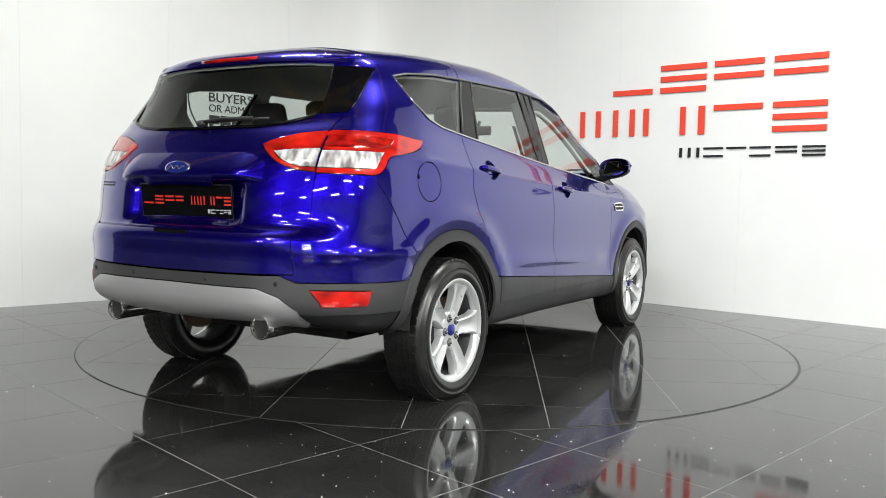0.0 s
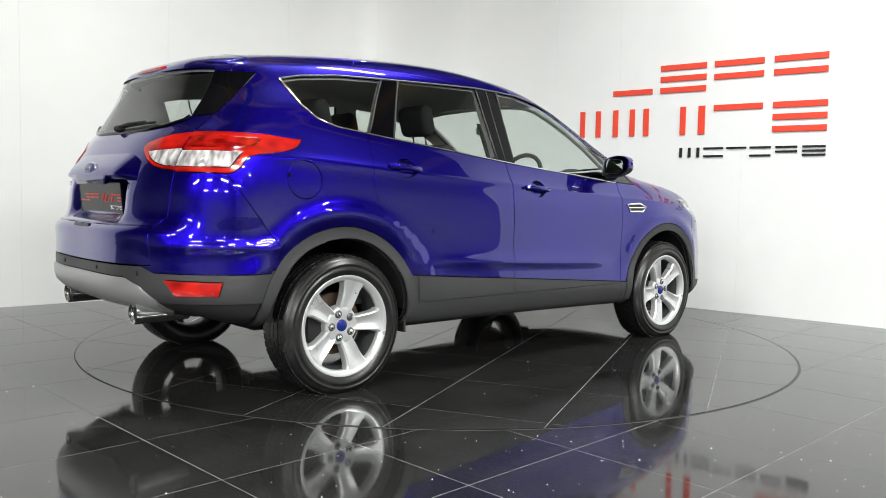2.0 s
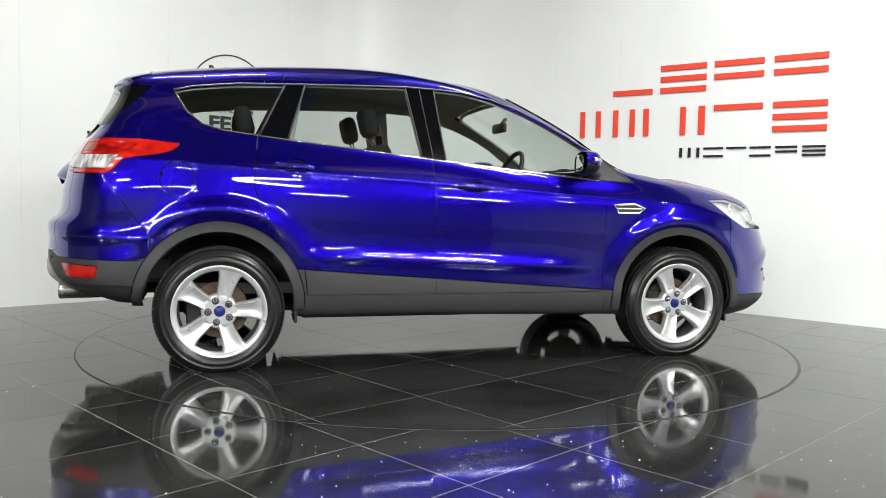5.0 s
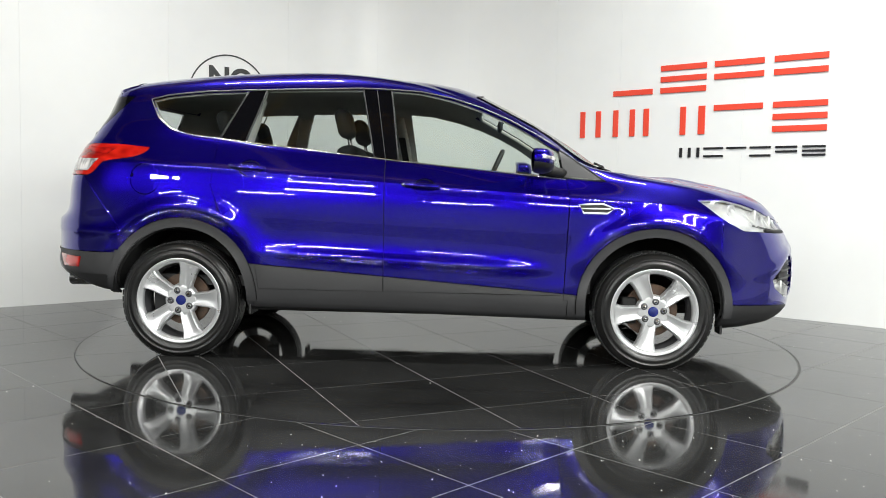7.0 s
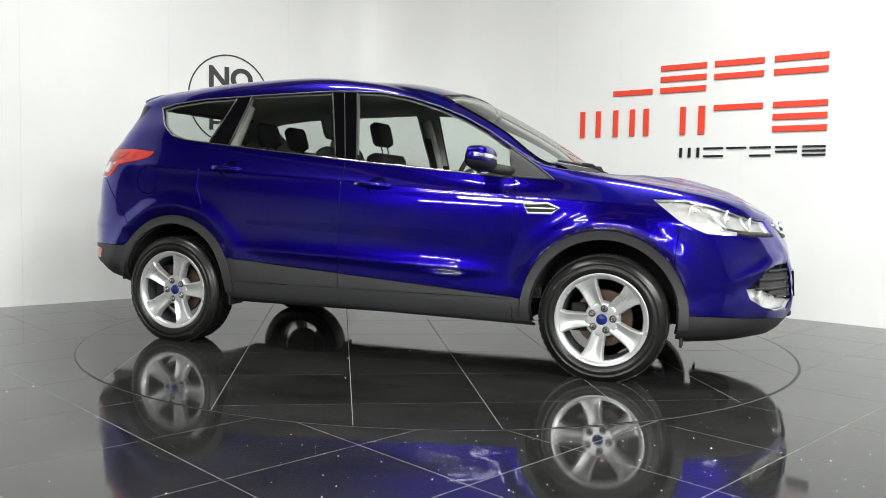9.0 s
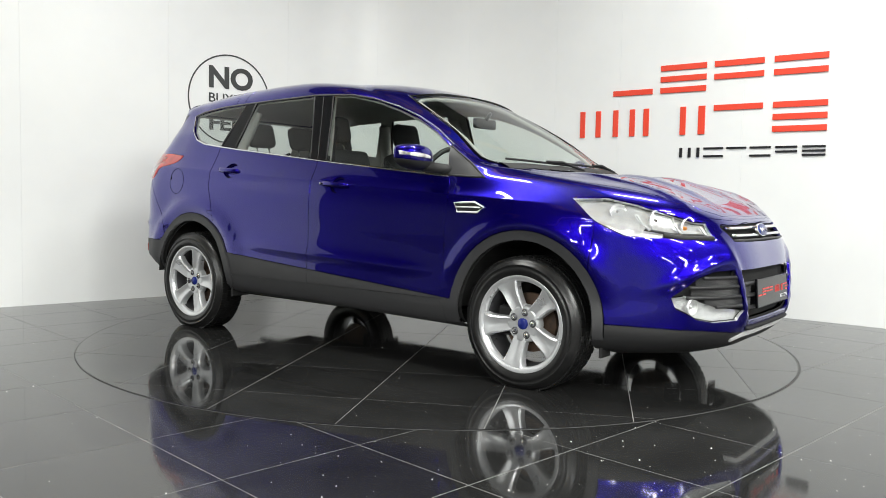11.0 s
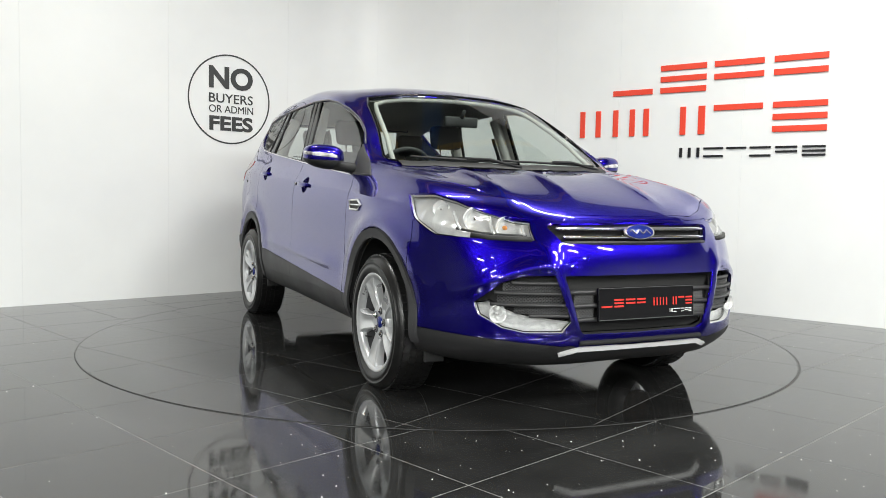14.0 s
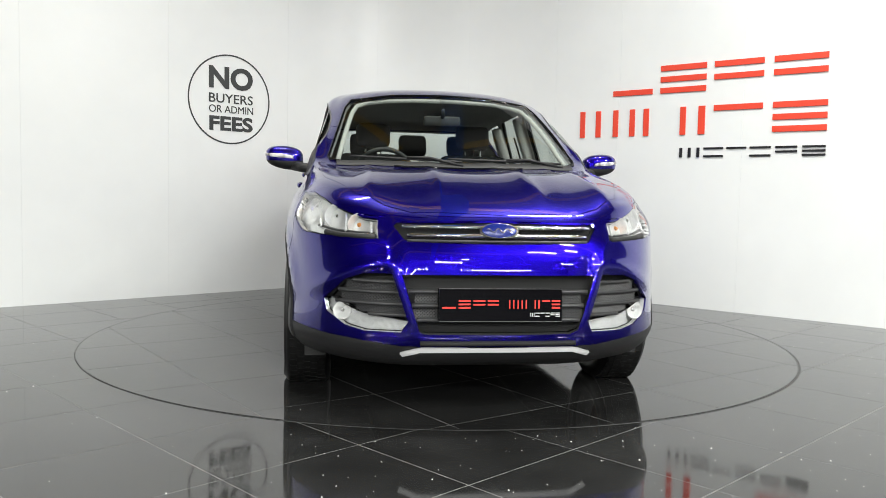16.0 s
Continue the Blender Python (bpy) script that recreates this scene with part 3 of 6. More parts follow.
# name, view axes, outline, limit of the faces that it may take
OUTLINES = [
    ("arch_open", SIDE, circle(1.345, 0.352, 0.385), lambda c: c.y > 0.55),
    ("arch_open", SIDE, circle(-1.345, 0.352, 0.385), lambda c: c.y > 0.55),
    ("arch_front", SIDE, circle(1.345, 0.348, 0.439), lambda c: c.y > 0.55 and c.z > 0.30),
    ("arch_rear", SIDE, circle(-1.345, 0.352, 0.442), lambda c: c.y > 0.55 and c.z > 0.33),
    ("quarter_glass", SIDE, [(-1.575, 1.478), (-1.510, 1.372), (-1.430, 1.305), (-1.330, 1.275), (-1.140, 1.252), (-1.000, 1.532), (-1.250, 1.524), (-1.480, 1.500)], lambda c: c.y > 0.45),
    ("pillar_c", SIDE, [(-1.140, 1.252), (-0.990, 1.235), (-0.893, 1.541), (-1.000, 1.532)], lambda c: c.y > 0.45),
    ("rear_door_glass", SIDE, [(-0.990, 1.235), (-0.250, 1.158), (-0.330, 1.553), (-0.893, 1.541)], lambda c: c.y > 0.45),
    ("pillar_b", SIDE, [(-0.250, 1.158), (-0.112, 1.144), (-0.165, 1.548), (-0.330, 1.553)], lambda c: c.y > 0.45),
    ("front_door_glass", SIDE, [(-0.112, 1.144), (0.828, 1.058), (0.800, 1.222), (0.660, 1.312), (0.510, 1.390), (0.350, 1.455), (0.180, 1.505), (0.000, 1.538), (-0.165, 1.548)], lambda c: c.y > 0.45),
    ("mirror_patch", SIDE, [(0.828, 1.058), (1.065, 1.044), (0.940, 1.130), (0.800, 1.222)], lambda c: c.y > 0.45),
    ("headlamp", SIDE, [(1.575, 0.955), (1.740, 0.958), (1.870, 0.929), (1.985, 0.886), (2.080, 0.850), (2.20, 0.835), (2.20, 0.768), (2.050, 0.772), (1.850, 0.782), (1.720, 0.845), (1.630, 0.915)], lambda c: c.y > 0.505 and c.x > 1.5),
    ("tail_clear", SIDE, [(-2.20, 1.128), (-1.842, 1.124), (-1.866, 1.100), (-1.906, 1.053), (-2.20, 1.055)], lambda c: c.y > 0.645 and c.x < -1.5),
    ("tailgate_clear", REAR, [(0.448, 1.120), (0.500, 1.126), (0.640, 1.134), (0.640, 1.056), (0.580, 1.058), (0.535, 1.068), (0.490, 1.088)], lambda c: c.x < -1.8),
    ("tail_inner", SIDE, [(-2.20, 1.186), (-1.900, 1.190), (-1.742, 1.187), (-1.785, 1.156), (-1.850, 1.140), (-2.20, 1.142)], lambda c: c.y > 0.652 and c.x < -1.5),
    ("tail_lamp", SIDE, [(-1.545, 1.192), (-1.700, 1.208), (-1.880, 1.213), (-2.20, 1.205), (-2.20, 1.035), (-1.915, 1.026), (-1.885, 1.036), (-1.858, 1.058), (-1.838, 1.085), (-1.815, 1.106), (-1.770, 1.118), (-1.700, 1.126), (-1.625, 1.140), (-1.580, 1.156), (-1.554, 1.176)], lambda c: c.y > 0.645 and c.x < -1.5),
    ("tailgate_lamp", REAR, [(0.385, 1.148), (0.420, 1.166), (0.475, 1.184), (0.540, 1.198), (0.640, 1.208), (0.640, 1.036), (0.580, 1.041), (0.525, 1.054), (0.475, 1.076), (0.430, 1.106), (0.400, 1.132)], lambda c: c.x < -1.8),
    ("reflector", SIDE, [(-2.140, 0.562), (-1.945, 0.555), (-1.962, 0.492), (-2.105, 0.490)], lambda c: c.y > 0.55 and c.x < -1.8),
    ("fuel_flap", SIDE, circle(-1.555, 1.010, 0.088, 28), lambda c: c.y > 0.6),
    ("front_cup", SIDE, [(0.042 + 0.060 * math.cos(k * math.pi / 14), 0.998 + 0.047 * math.sin(k * math.pi / 14)) for k in range(28)], lambda c: c.y > 0.6),
    ("rear_cup", SIDE, [(-0.953 + 0.060 * math.cos(k * math.pi / 14), 1.083 + 0.047 * math.sin(k * math.pi / 14)) for k in range(28)], lambda c: c.y > 0.6),
    ("front_door", SIDE, [(-0.185, 1.151), (-0.178, 0.40), (0.838, 0.40), (0.850, 0.70), (0.862, 0.95), (0.842, 1.057)], lambda c: c.y > 0.6),
    ("rear_door", SIDE, [(-0.185, 1.151), (-0.178, 0.40), (-0.890, 0.40), (-0.905, 0.53), (-1.000, 0.680), (-1.120, 0.840), (-1.172, 0.980), (-1.150, 1.252)], lambda c: c.y > 0.6),
    ("upper_grille", FRONT, [(-0.1, 0.848), (0.428, 0.838), (0.440, 0.825), (0.395, 0.765), (0.300, 0.757), (-0.1, 0.752)], lambda c: c.x > 1.9),
    ("lower_grille", FRONT, [(-0.1, 0.622), (0.405, 0.622), (0.375, 0.520), (0.335, 0.395), (0.310, 0.378), (-0.1, 0.374)], lambda c: c.x > 1.9),
    ("side_grille", FRONT, [(0.450, 0.625), (0.565, 0.620), (0.640, 0.592), (0.725, 0.505), (0.690, 0.512), (0.625, 0.478), (0.560, 0.455), (0.385, 0.432)], lambda c: c.x > 1.7),
    ("fog_lamp", FRONT, [(0.728, 0.503), (0.690, 0.512), (0.625, 0.478), (0.560, 0.455), (0.385, 0.432), (0.410, 0.385), (0.560, 0.384), (0.640, 0.402), (0.715, 0.452)], lambda c: c.x > 1.7),
    ("skid_strip", FRONT, [(-0.1, 0.321), (0.330, 0.321), (0.412, 0.294), (0.398, 0.276), (0.325, 0.299), (-0.1, 0.299)], lambda c: c.x > 1.9),
    ("rear_window", REAR, [(-0.1, 1.222), (0.300, 1.226), (0.440, 1.240), (0.540, 1.268), (0.565, 1.284), (0.545, 1.515), (-0.1, 1.525)], lambda c: c.x < -1.55),
    ("rear_flank", SIDE, [(-1.690, 1.500), (-1.800, 1.392), (-1.905, 1.292), (-2.10, 1.262), (-2.10, 1.505)], lambda c: c.x < -1.60 and c.y > 0.535),
    ("tailgate", REAR, [(-0.1, 1.640), (0.40, 1.590), (0.606, 1.515), (0.676, 1.350), (0.650, 1.230), (0.640, 0.830), (0.600, 0.795), (-0.1, 0.790)], lambda c: c.x < -1.72),
    ("bumper_insert", REAR, [(-0.1, 0.786), (0.598, 0.791), (0.612, 0.622), (-0.1, 0.614)], lambda c: c.x < -1.9),
    ("rear_skid", REAR, [(-0.1, 0.565), (0.470, 0.563), (0.560, 0.530), (0.620, 0.470), (0.615, 0.410), (0.540, 0.385), (0.430, 0.420), (-0.1, 0.395)], lambda c: c.x < -1.8),
    ("windscreen", FRONT, [(-0.1, 1.085), (0.600, 1.118), (0.694, 1.132), (0.706, 1.155), (0.658, 1.300), (0.602, 1.480), (0.565, 1.535), (0.300, 1.572), (-0.1, 1.582)], lambda c: 0.15 < c.x < 1.2),
    ("bonnet", TOP, [(2.165, -0.1), (2.145, 0.36), (2.085, 0.470), (1.97, 0.595), (1.60, 0.722), (1.20, 0.755), (1.10, 0.700), (1.10, -0.1)], lambda c: c.z > 0.83 and c.x > 1.0),
]
CLAD_LINE = [("side_clad", SIDE, [(1.95, clad_z(1.0)), (0.90, clad_z(0.90)), (-0.95, clad_z(-0.95)), (-1.75, 0.592), (-2.02, 0.585)], lambda c: c.y > 0.60)]


def knife(bm, axes, poly, keep, closed=True):
    i, j = axes
    lo = (min(p[0] for p in poly) - 0.03, min(p[1] for p in poly) - 0.03)
    hi = (max(p[0] for p in poly) + 0.03, max(p[1] for p in poly) + 0.03)
    pool = []
    for f in bm.faces:
        c = f.calc_center_median()
        if lo[0] - 0.1 < c[i] < hi[0] + 0.1 and lo[1] - 0.1 < c[j] < hi[1] + 0.1 and keep(c + Vector((0, 0.02 if c.y > 0.3 else 0, 0))):
            pool.append(f)
    n = len(poly)
    for k in range(n if closed else n - 1):
        (a0, b0), (a1, b1) = poly[k], poly[(k + 1) % n]
        l0, h0, l1, h1 = min(a0, a1) - 1e-4, max(a0, a1) + 1e-4, min(b0, b1) - 1e-4, max(b0, b1) + 1e-4
        near, far = [], []
        for f in pool:
            ca = [v.co[i] for v in f.verts]
            cb = [v.co[j] for v in f.verts]
            (near if max(ca) > l0 and min(ca) < h0 and max(cb) > l1 and min(cb) < h1 else far).append(f)
        if not near:
            continue
        no, co = Vector((0, 0, 0)), Vector((0, 0, 0))
        no[i], no[j], co[i], co[j] = b1 - b0, a0 - a1, a0, b0
        geom = list({v for f in near for v in f.verts}) + list({e for f in near for e in f.edges}) + near
        out = bmesh.ops.bisect_plane(bm, geom=geom, dist=1e-5, plane_co=co, plane_no=no.normalized())
        pool = far + [g for g in out["geom"] if isinstance(g, bmesh.types.BMFace)]


def build_half():
    grid = half_grid()
    nu, nv = grid.shape[:2]
    bm = bmesh.new()
    vs = [[bm.verts.new(grid[a, b]) for b in range(nv)] for a in range(nu)]
    for a in range(nu - 1):
        for b in range(nv - 1):
            bm.faces.new((vs[a][b], vs[a + 1][b], vs[a + 1][b + 1], vs[a][b + 1]))
    bmesh.ops.remove_doubles(bm, verts=bm.verts[:], dist=2e-5)
    bmesh.ops.recalc_face_normals(bm, faces=bm.faces[:])
    bm.faces.ensure_lookup_table()
    up = max(bm.faces, key=lambda f: f.calc_center_median().z)
    if up.normal.z < 0:
        bmesh.ops.reverse_faces(bm, faces=bm.faces[:])
    for name, axes, poly, keep in OUTLINES:
        knife(bm, axes, poly, keep)
    for name, axes, poly, keep in CLAD_LINE:
        knife(bm, axes, poly, keep, closed=False)
    # lower edges of the painted bumpers, and the front bumper joint
    knife(bm, FRONT, [(0.0, 0.322), (0.42, 0.325), (0.60, 0.345), (0.95, 0.372)], lambda c: c.x > 1.55, closed=False)
    knife(bm, REAR, [(0.0, 0.612), (0.56, 0.618), (0.62, 0.590), (1.0, 0.585)], lambda c: c.x < -1.75, closed=False)
    knife(bm, SIDE, [(-1.93, 1.04), (-1.93, 1.03), (-1.69, 0.706), (-1.69, 0.55)], lambda c: c.y > 0.6, closed=False)
    knife(bm, SIDE, [(-1.30, 0.455), (-2.30, 0.455)], lambda c: c.y > 0.55, closed=False)
    knife(bm, REAR, [(0.60, 0.25), (0.60, 0.455)], lambda c: c.x < -1.5, closed=False)
    knife(bm, SIDE, [(1.70, 0.60), (1.72, 0.84)], lambda c: c.y > 0.6, closed=False)
    bm.normal_update()
    return bm


def label_of(c):
    for name, axes, poly, keep in OUTLINES:
        if keep(c) and inside(poly, c[axes[0]], c[axes[1]]):
            if name in ("front_door", "rear_door") and c.z < clad_z(c.x):
                return name + "_cladding"
            return name
    if c.x > 1.55 and c.y >= 0:
        line = 0.322 if c.y < 0.42 else (0.325 + (c.y - 0.42) * 0.11 if c.y < 0.6 else 0.345 + (c.y - 0.6) * 0.077)
        if c.z < line:
            return "front_lip"
    if c.x < -1.75:
        line = 0.612 + c.y * 0.0107 if c.y < 0.56 else (0.618 - (c.y - 0.56) * 0.467 if c.y < 0.62 else 0.590 - (c.y - 0.62) * 0.013)
        if c.z < line:
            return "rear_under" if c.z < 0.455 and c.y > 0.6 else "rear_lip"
    elif -1.75 <= c.x <= 1.55 and c.z < clad_z(c.x) and c.y > 0.5 and c.z < 0.62:
        if abs(c.x) > 1.345:
            return "front_lip" if c.x > 0 else ("rear_under" if c.z < 0.455 and c.y > 0.6 else "rear_lip")
        return "front_corner_clad" if c.x > 0.838 else ("sill" if c.x > -0.91 else "rear_corner_clad")
    if c.x > 1.70 and c.z < 0.84 or c.x > 1.9 and c.z < 0.86:
        return "front_bumper"
    if c.z < 1.05 and c.x < min(-1.69, -1.93 + (1.03 - c.z) * 0.74):
        return "rear_bumper"
    if c.z > 1.52 and c.y < 0.60:
        return "roof"
    if c.x > 0.842:
        return "front_wing"
    if c.z > 1.35 and c.x > -1.0:
        return "roof"
    if c.x > -1.12:
        return "front_door" if c.x > -0.18 else "rear_door"
    return "quarter_panel"


def sheet(bm, faces, normals, gap=0.0028, rim=0.012, push=0.0, mirror=False, both=False, bent=None):
    """A panel cut from the body: edges drawn in by the gap, a folded rim, optionally pushed in along the normal."""
    idx, co, no, tris = {}, [], [], []
    for f in faces:
        tri = []
        for v in f.verts:
            if v.index not in idx:
                idx[v.index] = len(co)
                c, m = bent(v.index) if bent else (v.co.copy(), normals[v.index])
                co.append(c)
                no.append(m)
            tri.append(idx[v.index])
        tris.append(tri)
    count = {}
    cen = {}
    for t in tris:
        m = sum((co[k] for k in t), Vector()) / len(t)
        for a, b in zip(t, t[1:] + t[:1]):
            count[(a, b)] = count.get((a, b), 0) + 1
            cen[(a, b)] = m
    rimedges = [(a, b) for (a, b) in count if (b, a) not in count and not (co[a].y < 1e-5 and co[b].y < 1e-5)]
    pull = {}
    for a, b in rimedges:
        e = (co[b] - co[a])
        if e.length < 1e-7:
            continue
        for k in (a, b):
            w = no[k].cross(e).normalized()
            pull[k] = pull.get(k, Vector()) + w
    co2 = [c.copy() for c in co]
    for k, w in pull.items():
        if w.length > 1e-6:
            w = w.normalized() * gap
            if co[k].y < 1e-5:
                w.y = 0
            co2[k] = co[k] + w
    base = [c - n * push for c, n in zip(co2, no)]
    verts, norm, polys = list(base), list(no), [list(t) for t in tris]
    if rim:
        low = {}
        for k in pull:
            low[k] = len(verts)
            verts.append(base[k] - no[k] * rim)
            norm.append(no[k])
        for a, b in rimedges:
            if a in low and b in low:
                polys.append([b, a, low[a], low[b]])
    if both:
        n = len(verts)
        onseam = {}
        mv = []
        for k in range(n):
            if verts[k].y < 1e-4:
                verts[k] = Vector((verts[k].x, 0, verts[k].z))
                norm[k] = Vector((norm[k].x, 0, norm[k].z)).normalized()
                onseam[k] = k
            else:
                onseam[k] = n + len(mv)
                mv.append(k)
        verts += [Vector((verts[k].x, -verts[k].y, verts[k].z)) for k in mv]
        norm += [Vector((norm[k].x, -norm[k].y, norm[k].z)) for k in mv]
        polys += [[onseam[k] for k in p[::-1]] for p in polys]
    elif mirror:
        verts = [Vector((v.x, -v.y, v.z)) for v in verts]
        norm = [Vector((v.x, -v.y, v.z)) for v in norm]
        polys = [p[::-1] for p in polys]
    return verts, norm, polys


def sheet_part(name, data, material, parent, label=""):
    verts, norm, polys = data
    polys = [p for p in polys if len(set(p)) == len(p) and len(p) > 2]
    me = bpy.data.meshes.new(name)
    me.from_pydata([tuple(v) for v in verts], [], polys)
    me.shade_smooth()
    me.normals_split_custom_set_from_vertices([tuple(n) for n in norm])
    me.materials.append(material)
    ob = new(name, me)
    ob.parent = parent
    if label:
        ob["label"] = label
    return ob


def smooth_glazing(groups, normals, depth=0.004):
    """Bend each window along one smooth curved face: side panes share one, screens have their own."""
    jobs = (((("quarter_glass", "rear_door_glass", "front_door_glass", "pillar_b", "pillar_c")), 1, (0, 2)), (("windscreen",), 0, (1, 2)), (("rear_window",), 0, (1, 2)))
    made = {}
    for keys, out, (i, j) in jobs:
        vs = {v for k in keys for f in groups[k] for v in f.verts}
        P = np.array([v.co for v in vs])
        a, b = P[:, i], P[:, j]

        def terms(a, b):
            if out == 1:
                return np.stack([np.ones_like(a), a, b, a * a, a * b, b * b, a * a * b], -1)
            return np.stack([np.ones_like(a), b, a * a, b * b, a * a * b, a**4], -1)
        k = np.linalg.lstsq(terms(a, b), P[:, out], rcond=None)[0]
        e = 1e-4
        f0 = terms(a, b) @ k
        fa, fb = (terms(a + e, b) @ k - f0) / e, (terms(a, b + e) @ k - f0) / e
        for n, v in enumerate(vs):
            co, no = v.co.copy(), Vector((0, 0, 0))
            sign = 1.0 if normals[v.index][out] > 0 else -1.0
            no[out], no[i], no[j] = sign, -sign * fa[n], -sign * fb[n]
            co[out] = f0[n]
            made[(keys[0], v.index)] = (co, no.normalized())
    return {k: keys[0] for keys, _, _ in jobs for k in keys}, made


CAR = tagged(empty("car"), "glossy deep blue compact SUV standing on the turntable", "car")
HALF = build_half()
HALF.verts.index_update()
HALF.faces.index_update()
NORMALS = [v.normal.copy() for v in HALF.verts]
for v in HALF.verts:
    if v.co.y < 1e-5:
        w = NORMALS[v.index]
        NORMALS[v.index] = Vector((w.x, 0, w.z)).normalized()
GROUPS = {}
for f in HALF.faces:
    GROUPS.setdefault(label_of(f.calc_center_median()), []).append(f)

SPEC = {  # name: part name, material, one piece over both sides, push in, label
    "arch_front": ("wheel_arch_trim", M_CLAD, 0, -0.010, "grey plastic wheel arch trim"),
    "arch_rear": ("wheel_arch_trim", M_CLAD, 0, -0.010, "grey plastic wheel arch trim"),
    "quarter_glass": ("quarter_window", M_REARGLASS, 0, 0.004, "tinted quarter window"),
    "pillar_c": ("pillar_cover", M_BLACK, 0, 0.001, "gloss black pillar"),
    "pillar_b": ("pillar_cover", M_BLACK, 0, 0.001, "gloss black pillar"),
    "rear_door_glass": ("rear_door_window", M_REARGLASS, 0, 0.004, "tinted door window"),
    "front_door_glass": ("front_door_window", M_GLASS, 0, 0.004, "clear door window"),
    "mirror_patch": ("mirror_base_panel", M_CLAD, 0, 0.0, "grey plastic corner panel"),
    "front_cup": ("handle_recess", M_PAINT, 0, 0.017, ""),
    "rear_cup": ("handle_recess", M_PAINT, 0, 0.017, ""),
    "front_door": ("front_door", M_PAINT, 0, 0.0, ""),
    "rear_door": ("rear_door", M_PAINT, 0, 0.0, ""),
    "front_door_cladding": ("door_cladding", M_CLAD, 0, -0.004, "grey plastic lower door cladding"),
    "rear_door_cladding": ("door_cladding", M_CLAD, 0, -0.004, "grey plastic lower door cladding"),
    "front_corner_clad": ("arch_corner_cover", M_CLAD, 0, 0.0, "grey plastic arch corner"),
    "rear_corner_clad": ("arch_corner_cover", M_CLAD, 0, 0.0, "grey plastic arch corner"),
    "sill": ("sill_cover", M_CLAD, 0, 0.0, "grey plastic sill"),
    "fuel_flap": ("fuel_flap", M_PAINT, 0, 0.0, ""),
    "front_wing": ("front_wing", M_PAINT, 0, 0.0, ""),
    "quarter_panel": ("quarter_panel", M_PAINT, 0, 0.0, ""),
    "tail_lamp": ("tail_lamp", M_REDLENS, 0, -0.004, "red and clear tail lamp"),
    "tail_inner": ("inner_red_lens", M_DARKRED, 0, -0.0045, "deep red inner lamp section"),
    "tailgate_lamp": ("tailgate_lamp", M_REDLENS, 0, -0.004, "red and clear tailgate lamp"),
    "tail_clear": ("reversing_lens", M_CLEARLENS, 0, -0.0045, "frosted clear lamp section"),
    "tailgate_clear": ("reversing_lens", M_CLEARLENS, 0, -0.0045, "frosted clear lamp section"),
    "reflector": ("rear_reflector", M_REDLENS, 0, -0.003, "red bumper reflector"),
    "headlamp": ("headlamp", M_LAMPGLASS, 0, 0.0, "clear headlamp lens"),
    "fog_lamp": ("fog_lamp", M_LAMPGLASS, 0, 0.004, "clear fog lamp lens"),
    "side_grille": ("side_grille_backing", M_UNDER, 0, 0.045, "black grille backing"),
    "upper_grille": ("upper_grille_backing", M_UNDER, 1, 0.035, "black grille backing"),
    "lower_grille": ("lower_grille_backing", M_UNDER, 1, 0.050, "black grille backing"),
    "skid_strip": ("skid_strip", M_BRIGHT, 1, -0.006, "bright lower bumper strip"),
    "front_lip": ("front_lip", M_LIP, 1, 0.0, "grey plastic front lip"),
    "rear_lip": ("rear_lip", M_CLAD, 1, 0.0, "grey plastic lower rear bumper"),
    # lower band of the rear cladding, coloured darker for the shade beneath it
    "rear_under": ("rear_under_shade", M_LIP, 0, 0.006, "rear bumper undercut, its shade put into a darker plastic colour"),
    "rear_skid": ("rear_skid_plate", M_SILVER, 1, -0.008, "silver rear skid plate"),
    "front_bumper": ("front_bumper", M_PAINT, 1, 0.0, ""),
    "rear_bumper": ("rear_bumper", M_PAINT, 1, 0.0, ""),
    "tailgate": ("tailgate", M_PAINT, 1, 0.0, ""),
    "rear_flank": ("window_flank", M_BLACK, 0, 0.002, "gloss black window flank"),
    "bumper_insert": ("bumper_insert", M_PAINT, 1, 0.0, ""),
    "rear_window": ("rear_window", M_REARGLASS, 1, 0.002, "dark tinted rear window"),
    "windscreen": ("windscreen", M_SCREEN, 1, 0.002, "laminated windscreen"),
    "bonnet": ("bonnet", M_PAINT, 1, 0.0, ""),
    "roof": ("roof", M_PAINT, 1, 0.0, ""),
}


def islands(faces):
    """The faces in groups that hang together."""
    left, out = set(faces), []
    while left:
        stack = [left.pop()]
        group = list(stack)
        while stack:
            for e in stack.pop().edges:
                for g in e.link_faces:
                    if g in left:
                        left.remove(g)
                        stack.append(g)
                        group.append(g)
        out.append(group)
    return sorted(out, key=len, reverse=True)


GLASSY = ("quarter_glass", "rear_door_glass", "front_door_glass", "rear_window", "windscreen", "headlamp", "fog_lamp")
BUILT = {}
BENT_KEYS, BENT = smooth_glazing(GROUPS, NORMALS)
